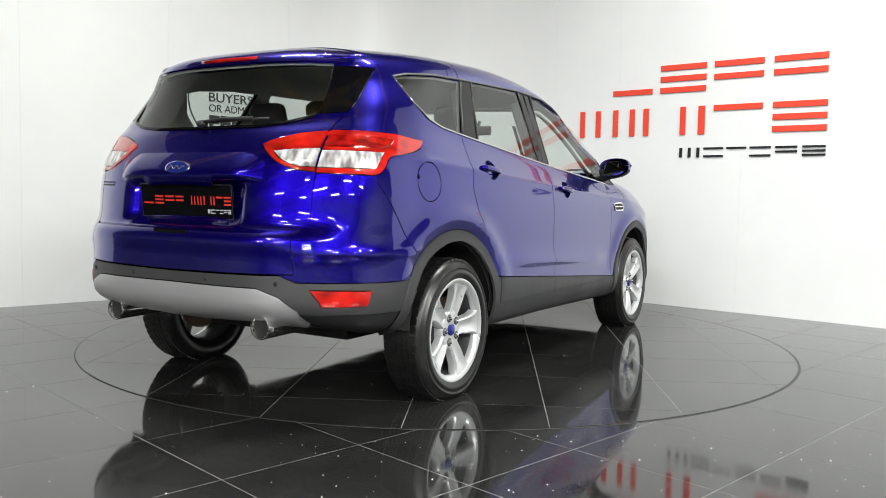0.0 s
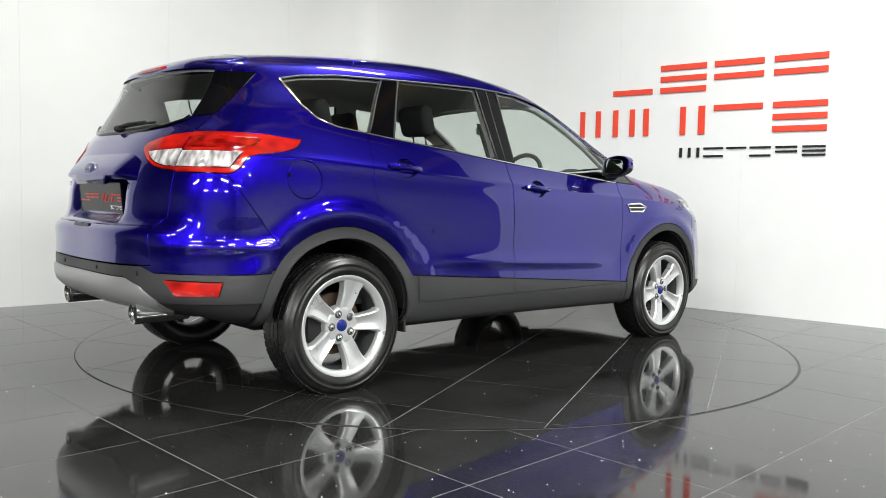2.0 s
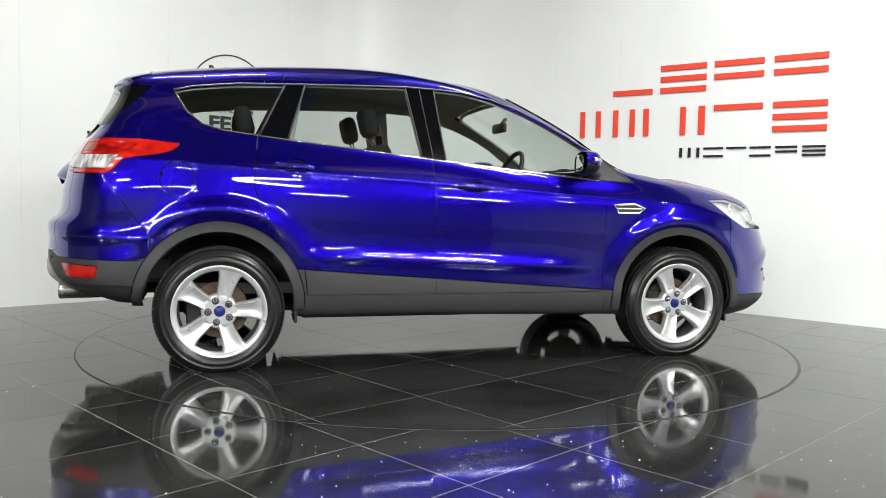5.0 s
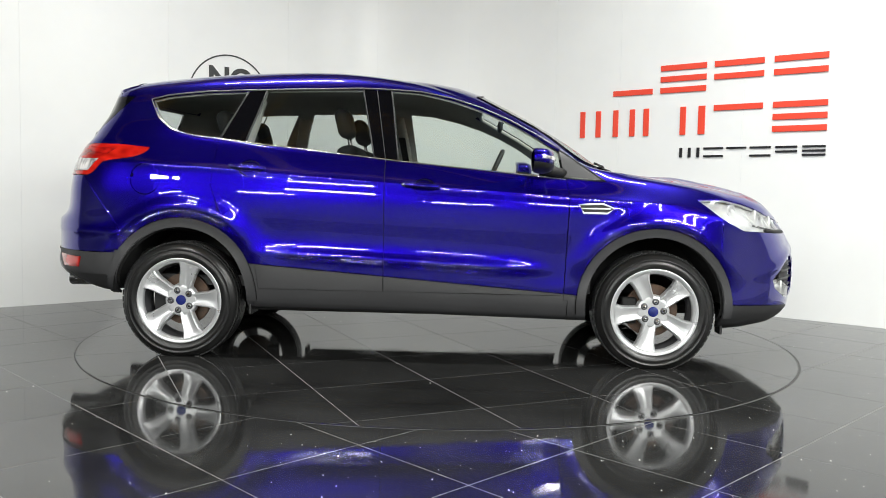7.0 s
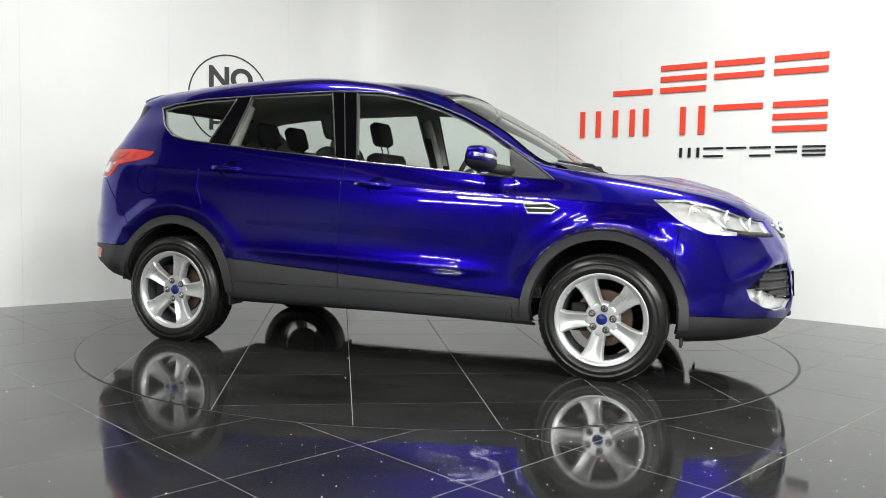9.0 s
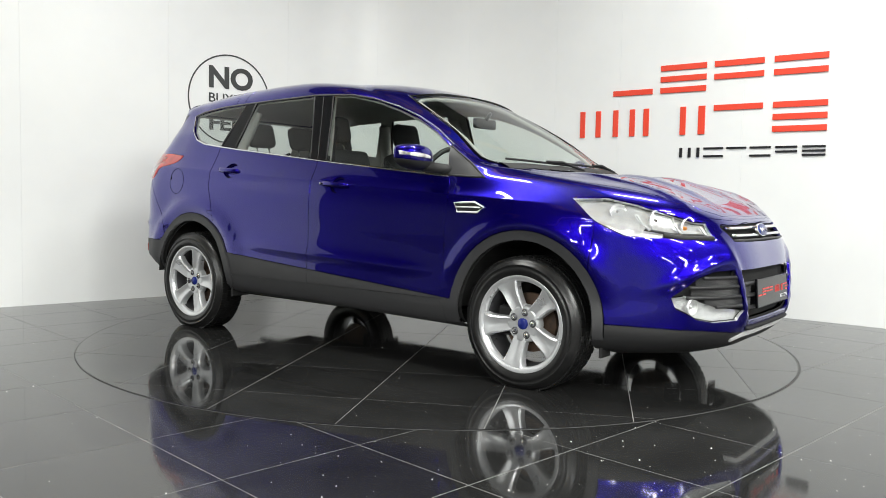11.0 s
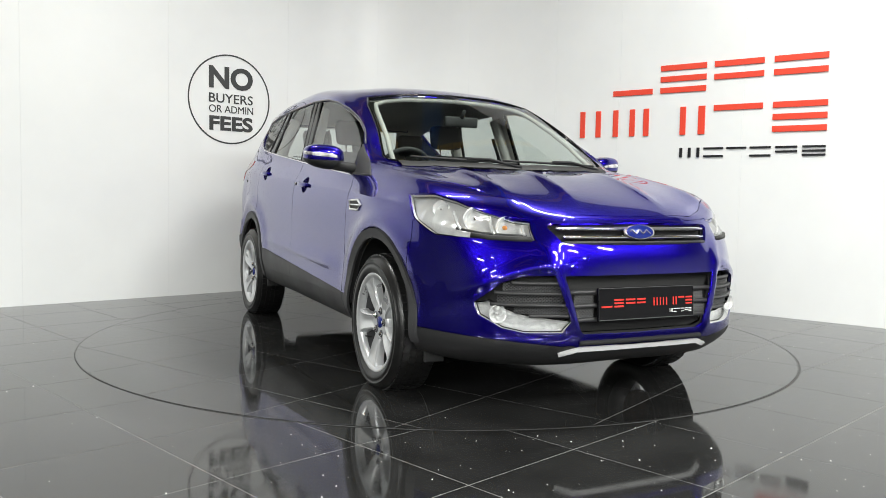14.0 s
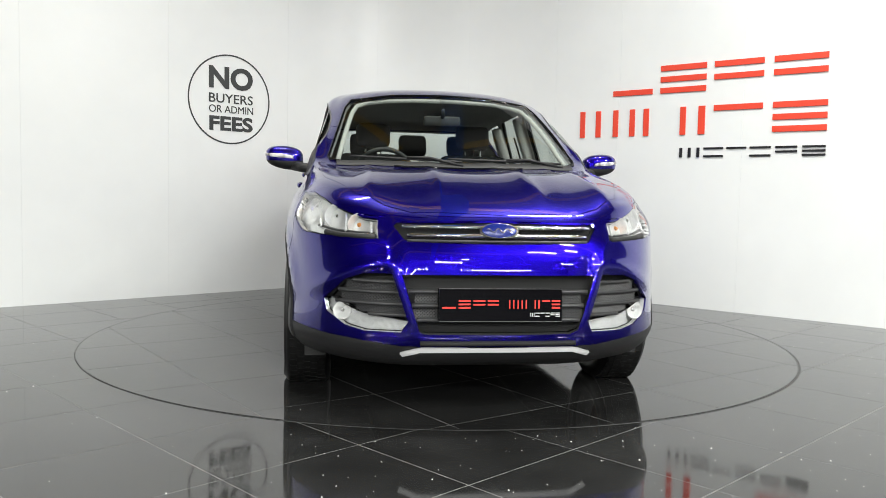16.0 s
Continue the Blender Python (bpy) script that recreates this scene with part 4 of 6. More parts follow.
for key, faces in GROUPS.items():
    if key == "arch_open":
        continue
    name, material, whole, push, text = SPEC[key]
    rim = 0.0 if key in GLASSY else 0.014
    bent = (lambda k: lambda i: BENT[(BENT_KEYS[k], i)])(key) if key in BENT_KEYS else None
    if key.endswith("corner_clad"):
        # cut apart by the arch: each patch is a cover of its own
        for patch in islands(faces):
            for m in (True, False):
                sheet_part(name, sheet(HALF, patch, NORMALS, push=push, rim=rim, mirror=m), material, CAR, text)
        continue
    if whole:
        BUILT[key] = [sheet_part(name, sheet(HALF, faces, NORMALS, push=push, rim=rim, both=True, bent=bent), material, CAR, text)]
    else:
        BUILT[key] = [sheet_part(name, sheet(HALF, faces, NORMALS, push=push, rim=rim, mirror=m, bent=bent), material, CAR, text) for m in (True, False)]

for small, big in (("tail_clear", "tail_lamp"), ("tail_inner", "tail_lamp"), ("tailgate_clear", "tailgate_lamp"), ("front_cup", "front_door"), ("rear_cup", "rear_door"), ("rear_window", "tailgate"), ("rear_flank", "tailgate"), ("tailgate_lamp", "tailgate")):
    for k, ob in enumerate(BUILT[small]):
        ob.parent = BUILT[big][min(k, len(BUILT[big]) - 1)]
for ob in BUILT["tailgate_lamp"]:
    ob.parent = CAR

# inner lining behind the panels: dark below the belt, pale above
for name, low, high, material in (("inner_shell", 0.0, 1.18, M_UNDER), ("headlining", 1.18, 3.0, M_LINING)):
    faces = [f for k, fs in GROUPS.items() if k not in GLASSY and k not in ("arch_open", "upper_grille", "lower_grille", "side_grille") for f in fs
             if low <= f.calc_center_median().z < high]
    sheet_part(name, sheet(HALF, faces, NORMALS, gap=-0.004, rim=0.0, push=0.026, both=True), material, CAR)


# ---------------- the car: wheels ----------------
def squash(bm):
    """The tyre stands flat on the deck and bulges a little there."""
    for v in bm.verts:
        if v.co.z < -0.20:
            v.co.y *= 1.0 + 0.10 * max(0.0, -0.20 - v.co.z) / 0.12 * (1.0 if abs(v.co.y) > 0.08 else 0.0)
        v.co.z = max(v.co.z, -WHEEL_Z)


def wheel(x, side, phase):
    """side -1: the driver's side. Built with its face towards y * side."""
    top = empty("wheel")
    top.parent = CAR
    top.matrix_basis = pose(x, side * TRACK, WHEEL_Z) @ (Matrix.Diagonal((1, 1, 1, 1)) if side > 0 else pose(0, 0, 0, 0, 0, 180))
    R, w = WHEEL_R, 0.112
    bm = bmesh.new()
    lathe(bm, [(0.234, 0.094), (0.246, 0.104), (0.266, 0.1115), (0.278, 0.1125), (0.280, 0.1100), (0.292, 0.1095), (0.294, 0.1115), (0.299, 0.1110), (0.301, 0.1065), (0.313, 0.100), (0.328, 0.087), (R - 0.003, 0.068), (R, 0.03), (R, -0.03), (R - 0.002, -0.066),
               (0.328, -0.086), (0.312, -0.100), (0.290, -0.108), (0.262, -0.110), (0.226, -0.096), (0.214, -0.05), (0.214, 0.05)], 72, "y", close=True)
    squash(bm)
    tyre = part("tyre", bm, M_TYRE, top, "black rubber tyre", True)
    # tread blocks
    bm = bmesh.new()
    n = 54
    for k in range(n):
        for y0, y1, sh in ((-0.082, -0.052, 0.0), (-0.046, -0.018, 0.5), (-0.013, 0.013, 0.25), (0.018, 0.046, 0.5), (0.052, 0.082, 0.0)):
            edge = abs(y0 + y1) > 0.12
            r0, r1 = (R - 0.014, R - 0.0005) if edge else (R - 0.006, R + 0.003)
            a = 2 * math.pi * (k + sh) / n
            da = 2 * math.pi / n * 0.40
            q = []
            for yy in (y0, y1):
                for aa in (a - da, a + da):
                    for r in (r0, r1):
                        q.append(bm.verts.new((r * math.cos(aa), yy, r * math.sin(aa))))
            for f in ((0, 1, 3, 2), (4, 6, 7, 5), (0, 4, 5, 1), (2, 3, 7, 6), (1, 5, 7, 3)):
                bm.faces.new([q[i] for i in f])
    bmesh.ops.recalc_face_normals(bm, faces=bm.faces[:])
    squash(bm)
    part("tread", bm, M_TYRE, tyre)
    # rim barrel and lip
    bm = bmesh.new()
    lathe(bm, [(0.206, 0.062), (0.206, 0.080), (0.209, 0.0875), (0.215, 0.094), (0.222, 0.099), (0.2325, 0.103), (0.2375, 0.1005), (0.237, 0.092)], 72, "y")
    rim = part("rim", bm, M_ALLOY, top, "silver five-spoke alloy rim", True)
    bm = bmesh.new()
    lathe(bm, [(0.222, -0.09), (0.206, -0.07), (0.198, -0.03), (0.198, 0.03), (0.208, 0.072)], 72, "y")
    part("rim_barrel", bm, M_BARREL, rim, "dull inner barrel", True)
    # five tapered spokes with a shallow groove
    for k in range(5):
        bm = bmesh.new()
        a = 2 * math.pi * k / 5 + phase
        sec = []
        for r, hw, yf, dip in ((0.030, 0.030, 0.064, 0.0), (0.062, 0.033, 0.071, 0.003), (0.085, 0.035, 0.078, 0.009), (0.115, 0.038, 0.085, 0.012), (0.150, 0.042, 0.090, 0.012), (0.176, 0.047, 0.092, 0.009), (0.197, 0.056, 0.093, 0.004), (0.211, 0.076, 0.093, 0.0)):
            sec.append([(r, -hw * 1.10, yf - 0.040), (r, -hw, yf - 0.008), (r, -hw * 0.82, yf), (r, -hw * 0.30, yf - dip * 1.1), (r, 0, yf - dip * 1.25), (r, hw * 0.30, yf - dip * 1.1), (r, hw * 0.82, yf), (r, hw, yf - 0.008), (r, hw * 1.10, yf - 0.040)])
        rows = []
        for s in sec:
            rows.append([bm.verts.new((r * math.cos(a) - t * math.sin(a), y, r * math.sin(a) + t * math.cos(a))) for r, t, y in s])
        for p, q in zip(rows, rows[1:]):
            for i in range(len(p) - 1):
                bm.faces.new((p[i], p[i + 1], q[i + 1], q[i]))
        bmesh.ops.recalc_face_normals(bm, faces=bm.faces[:])
        part("spoke", bm, M_ALLOY, rim, "", True).data.set_sharp_from_angle(angle=radians(28))
    bm = bmesh.new()
    lathe(bm, [(0.0, 0.066), (0.040, 0.068), (0.074, 0.071), (0.084, 0.069), (0.090, 0.060), (0.093, 0.03)], 48, "y")
    part("hub", bm, M_ALLOY, rim, "", True)
    bm = bmesh.new()
    lathe(bm, [(0.0, 0.0775), (0.024, 0.076), (0.0275, 0.072), (0.0275, 0.05)], 32, "y")
    part("centre_cap", bm, M_EMBLEM, rim, "dark blue centre cap", True)
    for k in range(5):
        a = 2 * math.pi * (k + 0.5) / 5 + phase
        m = Matrix.Translation((0.057 * math.cos(a), 0.004, 0.057 * math.sin(a)))
        bm = bmesh.new()
        lathe(bm, [(0.0, 0.080), (0.0085, 0.0785), (0.0115, 0.071), (0.0115, 0.050)], 10, "y", m)
        part("wheel_nut", bm, M_CHROME, rim, "", True)
        # no hollow here: a flat dark disc carries the pocket's shade
        bm = bmesh.new()
        lathe(bm, [(0.0, 0.0688), (0.0175, 0.0690), (0.019, 0.066)], 16, "y", m)
        part("nut_pocket_shade", bm, M_BARREL, rim, "flat dark disc, painted shade of the nut pocket", True)
    bm = bmesh.new()
    lathe(bm, [(0.0, 0.018), (0.085, 0.018), (0.088, 0.0), (0.15, 0.0), (0.152, -0.02), (0.0, -0.02)], 48, "y")
    part("brake_disc", bm, M_RUST, top, "lightly rusted brake disc", False)
    bm = bmesh.new()
    box(bm, 0.085, 0.170, -0.035, 0.036, -0.075, 0.075, bevel=0.012)
    part("brake_caliper", bm, M_UNDER, top, "dark brake caliper")
    bm = bmesh.new()
    tube(bm, [(0.185 * math.cos(0.55), 0.05, -0.185 * math.sin(0.55)), (0.172 * math.cos(0.55), 0.085, -0.172 * math.sin(0.55))], 0.0035)
    part("valve_stem", bm, M_MATBLACK, rim)
    rim.scale = (1.04, 1.02, 1.04)
    return top


for ax in AXLES:
    for sd in (-1, 1):
        wheel(ax, sd, radians(66 if ax > 0 else 33))


def wheel_well(x, side):
    bm = bmesh.new()
    n = 28
    rows = []
    for y in (0.40, 0.60, 0.80, 0.888):
        rows.append([bm.verts.new((x + 0.392 * math.cos(a), side * y, 0.352 + 0.392 * math.sin(a))) for a in [math.radians(2 + 176 * k / n) for k in range(n + 1)]])
    for p, q in zip(rows, rows[1:]):
        for k in range(n):
            bm.faces.new((p[k], p[k + 1], q[k + 1], q[k]))
    bm.faces.new(rows[0])
    part("wheel_well", bm, M_UNDER, CAR, "black wheel well liner")


for ax in AXLES:
    for sd in (-1, 1):
        wheel_well(ax, sd)

bm = bmesh.new()
box(bm, -1.60, 1.90, -0.46, 0.46, 0.255, 0.34, bevel=0.03)
box(bm, -0.92, 0.92, -0.80, 0.80, 0.262, 0.34, bevel=0.02)
box(bm, -2.05, -1.60, -0.62, 0.62, 0.44, 0.60, bevel=0.03)
part("underbody", bm, M_UNDER, CAR, "black underbody")


# ---------------- the car: fittings on the body ----------------
from mathutils.bvhtree import BVHTree

SKIN = BVHTree.FromBMesh(HALF)


def on_side(x, z, off=0.0, sd=1):
    p, n, _, _ = SKIN.ray_cast(Vector((x, 3, z)), Vector((0, -1, 0)))
    n = n if n.y > 0 else -n
    p = p + n * off
    return Vector((p.x, p.y * sd, p.z))


def on_front(y, z, off=0.0):
    p, n, _, _ = SKIN.ray_cast(Vector((4, max(abs(y), 1e-4), z)), Vector((-1, 0, 0)))
    n = n if n.x > 0 else -n
    p = p + n * off
    return Vector((p.x, math.copysign(p.y, y), p.z))


def on_rear(y, z, off=0.0):
    p, n, _, _ = SKIN.ray_cast(Vector((-4, max(abs(y), 1e-4), z)), Vector((1, 0, 0)))
    n = n if n.x < 0 else -n
    p = p + n * off
    return Vector((p.x, math.copysign(p.y, y), p.z))


def on_top(x, y, off=0.0):
    p, n, _, _ = SKIN.ray_cast(Vector((x, max(abs(y), 1e-4), 4)), Vector((0, 0, -1)))
    n = n if n.z > 0 else -n
    p = p + n * off
    return Vector((p.x, math.copysign(p.y, y), p.z))


def dense(pts, step=0.05):
    out = []
    for (a, b), (c, d) in zip(pts, pts[1:]):
        n = max(1, int(math.hypot(c - a, d - b) / step))
        out += [(a + (c - a) * k / n, b + (d - b) * k / n) for k in range(n)]
    return out + [pts[-1]]


def mirrored_tube(name, pts, off, r, material, label="", n=8, closed=False):
    for sd in (-1, 1):
        bm = bmesh.new()
        tube(bm, [on_side(x, z, off, sd) for x, z in dense(pts)], r, n, closed)
        part(name, bm, material, CAR, label, True)


M_SATIN = mat("satin_grey_trim", (0.16, 0.16, 0.165), 0.35, 0.6)
M_RUBBER = mat("window_rubber", (0.03, 0.03, 0.031), 0.45)
mirrored_tube("belt_trim", [(0.836, 1.052), (-0.112, 1.138), (-0.990, 1.229), (-1.140, 1.246), (-1.330, 1.269), (-1.435, 1.300), (-1.516, 1.368), (-1.584, 1.480)], 0.001, 0.0050, M_CHROME, "chrome window strip")
mirrored_tube("upper_trim", [(-1.584, 1.480), (-1.480, 1.505), (-1.250, 1.530), (-1.000, 1.539), (-0.330, 1.559), (-0.165, 1.554), (0.000, 1.544), (0.180, 1.511), (0.350, 1.461), (0.510, 1.396), (0.660, 1.318), (0.806, 1.226)], 0.0, 0.0055, M_SATIN, "satin grey window surround")
mirrored_tube("window_post", [(-0.990, 1.237), (-0.893, 1.538)], 0.0, 0.006, M_RUBBER)
mirrored_tube("window_post", [(-1.140, 1.254), (-1.002, 1.530)], 0.0, 0.006, M_RUBBER)
mirrored_tube("window_post", [(-0.250, 1.160), (-0.330, 1.551)], 0.0, 0.005, M_RUBBER)
mirrored_tube("window_post", [(-0.112, 1.146), (-0.165, 1.546)], 0.0, 0.005, M_RUBBER)
mirrored_tube("corner_trim", [(0.828, 1.060), (1.060, 1.047), (0.940, 1.130), (0.802, 1.220)], 0.0, 0.006, M_RUBBER)
mirrored_tube("door_gap_seal", [(-0.185, 1.135), (-0.180, 0.30)], -0.008, 0.004, M_UNDER)
mirrored_tube("pillar_gap_seal", [(-0.185, 1.150), (-0.250, 1.548)], 0.0015, 0.003, M_RUBBER)


def ellipsoid(bm, c, r, m=None, u=20, v=12, power=1.0):
    out = bmesh.ops.create_uvsphere(bm, u_segments=u, v_segments=v, radius=1.0)
    for w in out["verts"]:
        p = w.co
        if power != 1.0:
            p = Vector([math.copysign(abs(q) ** power, q) for q in p])
        w.co = Vector((c[0] + p.x * r[0], c[1] + p.y * r[1], c[2] + p.z * r[2]))
        if m is not None:
            w.co = m @ w.co
    return out["verts"]


def door_handle(x, z, sd, door, slope):
    """A bar handle that bridges the finger recess."""
    bm = bmesh.new()
    rows = []
    for k in range(13):
        f = k / 12
        xx = x - 0.105 + 0.21 * f
        lift = 0.002 + 0.020 * math.sin(math.pi * min(1, max(0, f))) ** 0.5
        p = on_side(xx, z - slope * (xx - x), 0.0, sd)
        hgt = 0.0155 if 0.08 < f < 0.92 else 0.010
        rows.append([bm.verts.new((p.x, p.y + sd * (lift + 0.010 * math.cos(t)), p.z + hgt * math.sin(t))) for t in [2 * math.pi * j / 10 for j in range(10)]])
    for a, b in zip(rows, rows[1:]):
        for j in range(10):
            bm.faces.new((a[j], a[(j + 1) % 10], b[(j + 1) % 10], b[j]))
    bm.faces.new(rows[0])
    bm.faces.new(rows[-1])
    bmesh.ops.recalc_face_normals(bm, faces=bm.faces[:])
    part("door_handle", bm, M_PAINT, door, "blue bar handle", True)


for i, sd in enumerate((-1, 1)):
    door_handle(0.030, 1.000, sd, BUILT["front_door"][i], 0.06)
    door_handle(-0.965, 1.085, sd, BUILT["rear_door"][i], 0.06)
    p = on_side(-0.075, 1.004, 0.022, sd)
    bm = bmesh.new()
    ellipsoid(bm, p, (0.010, 0.008, 0.010))
    part("door_lock", bm, M_CHROME, BUILT["front_door"][i], "", True)


def door_mirror(sd):
    top = empty("door_mirror")
    top.parent = CAR
    c = Vector((0.690, 0.955, 1.150))

    def shape(bm):
        vs = ellipsoid(bm, (0, 0, 0), (1, 1, 1), u=32, v=20, power=0.64)
        for w in vs:
            p = w.co.copy()
            x = p.x * (0.085 if p.x > 0 else 0.045)
            y = p.y * 0.108
            z = p.z * (0.070 if p.z > 0 else 0.066) * (1.0 - 0.18 * max(0, p.y))
            x -= 0.03 * (p.y + 1) / 2
            w.co = Vector((c.x + x, sd * (c.y + y), c.z + z + 0.012 * p.y))
        if sd < 0:
            bmesh.ops.reverse_faces(bm, faces=bm.faces[:])

    cut = c.z - 0.012
    for name, material, up, text in (("housing", M_PAINT, True, ""), ("lower_cover", M_MATBLACK, False, "black lower cover")):
        bm = bmesh.new()
        shape(bm)
        geom = bm.verts[:] + bm.edges[:] + bm.faces[:]
        bmesh.ops.bisect_plane(bm, geom=geom, dist=1e-5, plane_co=(c.x, 0, cut), plane_no=(0.12, 0, 1), clear_inner=up, clear_outer=not up)
        geom = bm.verts[:] + bm.edges[:] + bm.faces[:]
        bmesh.ops.bisect_plane(bm, geom=geom, dist=1e-5, plane_co=(c.x - 0.047, 0, 0), plane_no=(-1, 0, 0), clear_outer=True)
        part(name, bm, material, top, text, True)
    bm = bmesh.new()
    n = 24
    rim = [bm.verts.new((c.x - 0.050 - 0.012 * math.cos(2 * math.pi * k / n), sd * (c.y - 0.004 + 0.086 * math.copysign(abs(math.cos(2 * math.pi * k / n)) ** 0.7, math.cos(2 * math.pi * k / n))),
                          c.z + 0.048 * math.copysign(abs(math.sin(2 * math.pi * k / n)) ** 0.7, math.sin(2 * math.pi * k / n)))) for k in range(n)]
    bm.faces.new(rim)
    part("mirror_glass", bm, M_MIRROR, top, "mirror glass")
    # indicator strip across the front
    bm = bmesh.new()
    rows = []
    for k in range(11):
        f = k / 10
        a = radians(-25 + 105 * f)
        px, py = math.cos(a), math.sin(a)
        base = Vector((c.x + 0.086 * abs(px) ** 0.82 - 0.03 * (py + 1) / 2 + 0.001, sd * (c.y + 0.1115 * math.copysign(abs(py) ** 0.82, py)), c.z + 0.008 + 0.012 * py))
        h = 0.012 - 0.004 * abs(f - 0.5)
        rows.append([bm.verts.new(base + Vector((0.002, 0, -h))), bm.verts.new(base + Vector((0.007, sd * 0.004, 0))), bm.verts.new(base + Vector((-0.003, 0, h)))])
    for p, q in zip(rows, rows[1:]):
        for j in range(2):
            bm.faces.new((p[j], p[j + 1], q[j + 1], q[j]))
    part("side_indicator", bm, M_CLEARLENS, top, "clear indicator strip", True)
    bm = bmesh.new()
    tube(bm, [(0.835, sd * 0.790, 1.085), (0.79, sd * 0.845, 1.092), (0.72, sd * 0.905, 1.105)], 0.028, 12)
    part("arm", bm, M_MATBLACK, top, "black mirror arm", True)


for sd in (-1, 1):
    door_mirror(sd)


def side_vent(sd):
    top = empty("side_vent")
    top.parent = CAR
    out = [(0.912, 0.912), (1.045, 0.918), (1.108, 0.893), (1.068, 0.866), (0.938, 0.866)]
    bm = bmesh.new()
    bm.faces.new([bm.verts.new(on_side(x, z, 0.003, sd)) for x, z in out])
    part("vent_backing", bm, M_MATBLACK, top)
    bm = bmesh.new()
    tube(bm, [on_side(x, z, 0.005, sd) for x, z in dense(out + out[:1], 0.04)[:-1]], 0.0055, 8, True)
    part("vent_frame", bm, M_BRIGHT, top, "chrome vent frame", True)
    bm = bmesh.new()
    tube(bm, [on_side(x, 0.891, 0.006, sd) for x in (0.925, 0.98, 1.03, 1.085)], 0.0042, 8)
    part("vent_bar", bm, M_BRIGHT, top, "chrome vent bar", True)


for sd in (-1, 1):
    side_vent(sd)
    bm = bmesh.new()
    ellipsoid(bm, on_side(-1.632, 1.030, 0.0, sd), (0.008, 0.005, 0.011))
    part("flap_catch", bm, M_BLACK, BUILT["fuel_flap"][(sd + 1) // 2], "", True)


def badge(x, z, way, parent, w=0.168, h=0.070, pitch=0.0):
    """An oval enamel badge with a bright edge and a plain bright device."""
    top = empty("badge")
    top.parent = parent
    m = Matrix.Translation((x, 0, z)) @ Matrix.Rotation(pitch, 4, "Y")
    for name, material, s, depth, text in (("badge_edge", M_CHROME, 1.0, 0.010, "chrome oval edge"), ("badge_face", M_EMBLEM, 0.90, 0.0125, "dark blue oval badge")):
        bm = bmesh.new()
        lathe(bm, [(1.0, 0.0), (1.0, 0.6), (0.97, 0.9), (0.9, 1.0), (0.0, 1.05)], 40, "x")
        for v in bm.verts:
            v.co = m @ Vector((v.co.x * depth * way, v.co.y * w / 2 * s, v.co.z * h / 2 * s))
        bmesh.ops.recalc_face_normals(bm, faces=bm.faces[:])
        part(name, bm, material, top, text, True)
    bm = bmesh.new()
    pts = [m @ Vector((way * 0.0135, w * 0.33 * (k / 16 - 0.5) * 2, h * 0.13 * math.sin(k * 1.1))) for k in range(17)]
    tube(bm, pts, 0.0028, 6)
    part("badge_device", bm, M_CHROME, top, "", True)


def plate(x, z, way, tilt, parent, size=1.0):
    """A black dealer plate: its characters are plain bars."""
    top = empty("number_plate")
    top.parent = parent
    m = Matrix.Translation((x, 0, z)) @ Matrix.Rotation(tilt, 4, "Y") @ Matrix.Diagonal((1, size, size, 1))
    bm = bmesh.new()
    box(bm, -0.006, 0.006, -0.2625, 0.2625, -0.071, 0.071, m, bevel=0.004)
    part("plate_board", bm, M_BLACK, top, "gloss black plate")
    bm = bmesh.new()
    edge = [m @ Vector((way * 0.007, y, zz)) for y, zz in ((-0.259, -0.0675), (0.259, -0.0675), (0.259, 0.0675), (-0.259, 0.0675))]
    tube(bm, edge, 0.002, 6, True)
    part("plate_edge", bm, M_CLAD, top)
    side = 1 if way > 0 else -1
    spans = ((-0.245, -0.190, "foot"), (-0.178, -0.128, "three"), (-0.116, -0.066, "upper_two"), (-0.056, -0.010, "upper_two"), (0.030, 0.096, "four_posts"), (0.104, 0.148, "posts"),
             (0.158, 0.165, "post"), (0.174, 0.208, "head"), (0.216, 0.252, "three"))
    small = [(0.125 + k * 0.0215, 0.142 + k * 0.0215, kind) for k, kind in enumerate(("three_posts", "outer_two", "head", "outer_two", "upper_two", "three"))]
    for chars, z0, z1, material, text in ((spans, -0.014, 0.021, M_PLATERED, "red bars"), (small, -0.047, -0.031, M_WHITE, "white bars")):
        for a, b, kind in chars:
            for u0, u1, v0, v1 in BARS[kind]:
                bm = bmesh.new()
                box(bm, min(way * 0.006, way * 0.0075), max(way * 0.006, way * 0.0075), *sorted((side * (a + (b - a) * u0), side * (a + (b - a) * u1))), z0 + (z1 - z0) * v0, z0 + (z1 - z0) * v1, m)
                part("plate_bar", bm, material, top, text)


plate(2.292, 0.503, 1, radians(-4), CAR)
badge(on_front(0, 0.800).x + 0.004, 0.805, 1, CAR, pitch=radians(-18))


# ---------------- the car: front ----------------
def cross_bar(name, z, y1, off, r, material, label="", y0=None, sd=0, n=8, squash=1.0):
    """A bar that follows the nose at one height."""
    ys = np.linspace(-y1 if y0 is None else y0, y1, 25)
    bm = bmesh.new()
    pts = [on_front(y if sd == 0 else sd * y, z, off) for y in ys]
    tube(bm, pts, r, n)
    if squash != 1.0:
        for v in bm.verts:
            v.co.z = z + (v.co.z - z) * squash
    return part(name, bm, material, CAR, label, True)


cross_bar("grille_bar", 0.822, 0.405, -0.006, 0.010, M_CHROME, "bright grille bar", squash=0.9)
cross_bar("grille_bar", 0.786, 0.385, -0.006, 0.010, M_CHROME, "bright grille bar", squash=0.9)
cross_bar("grille_edge", 0.762, 0.385, 0.000, 0.006, M_RUBBER)
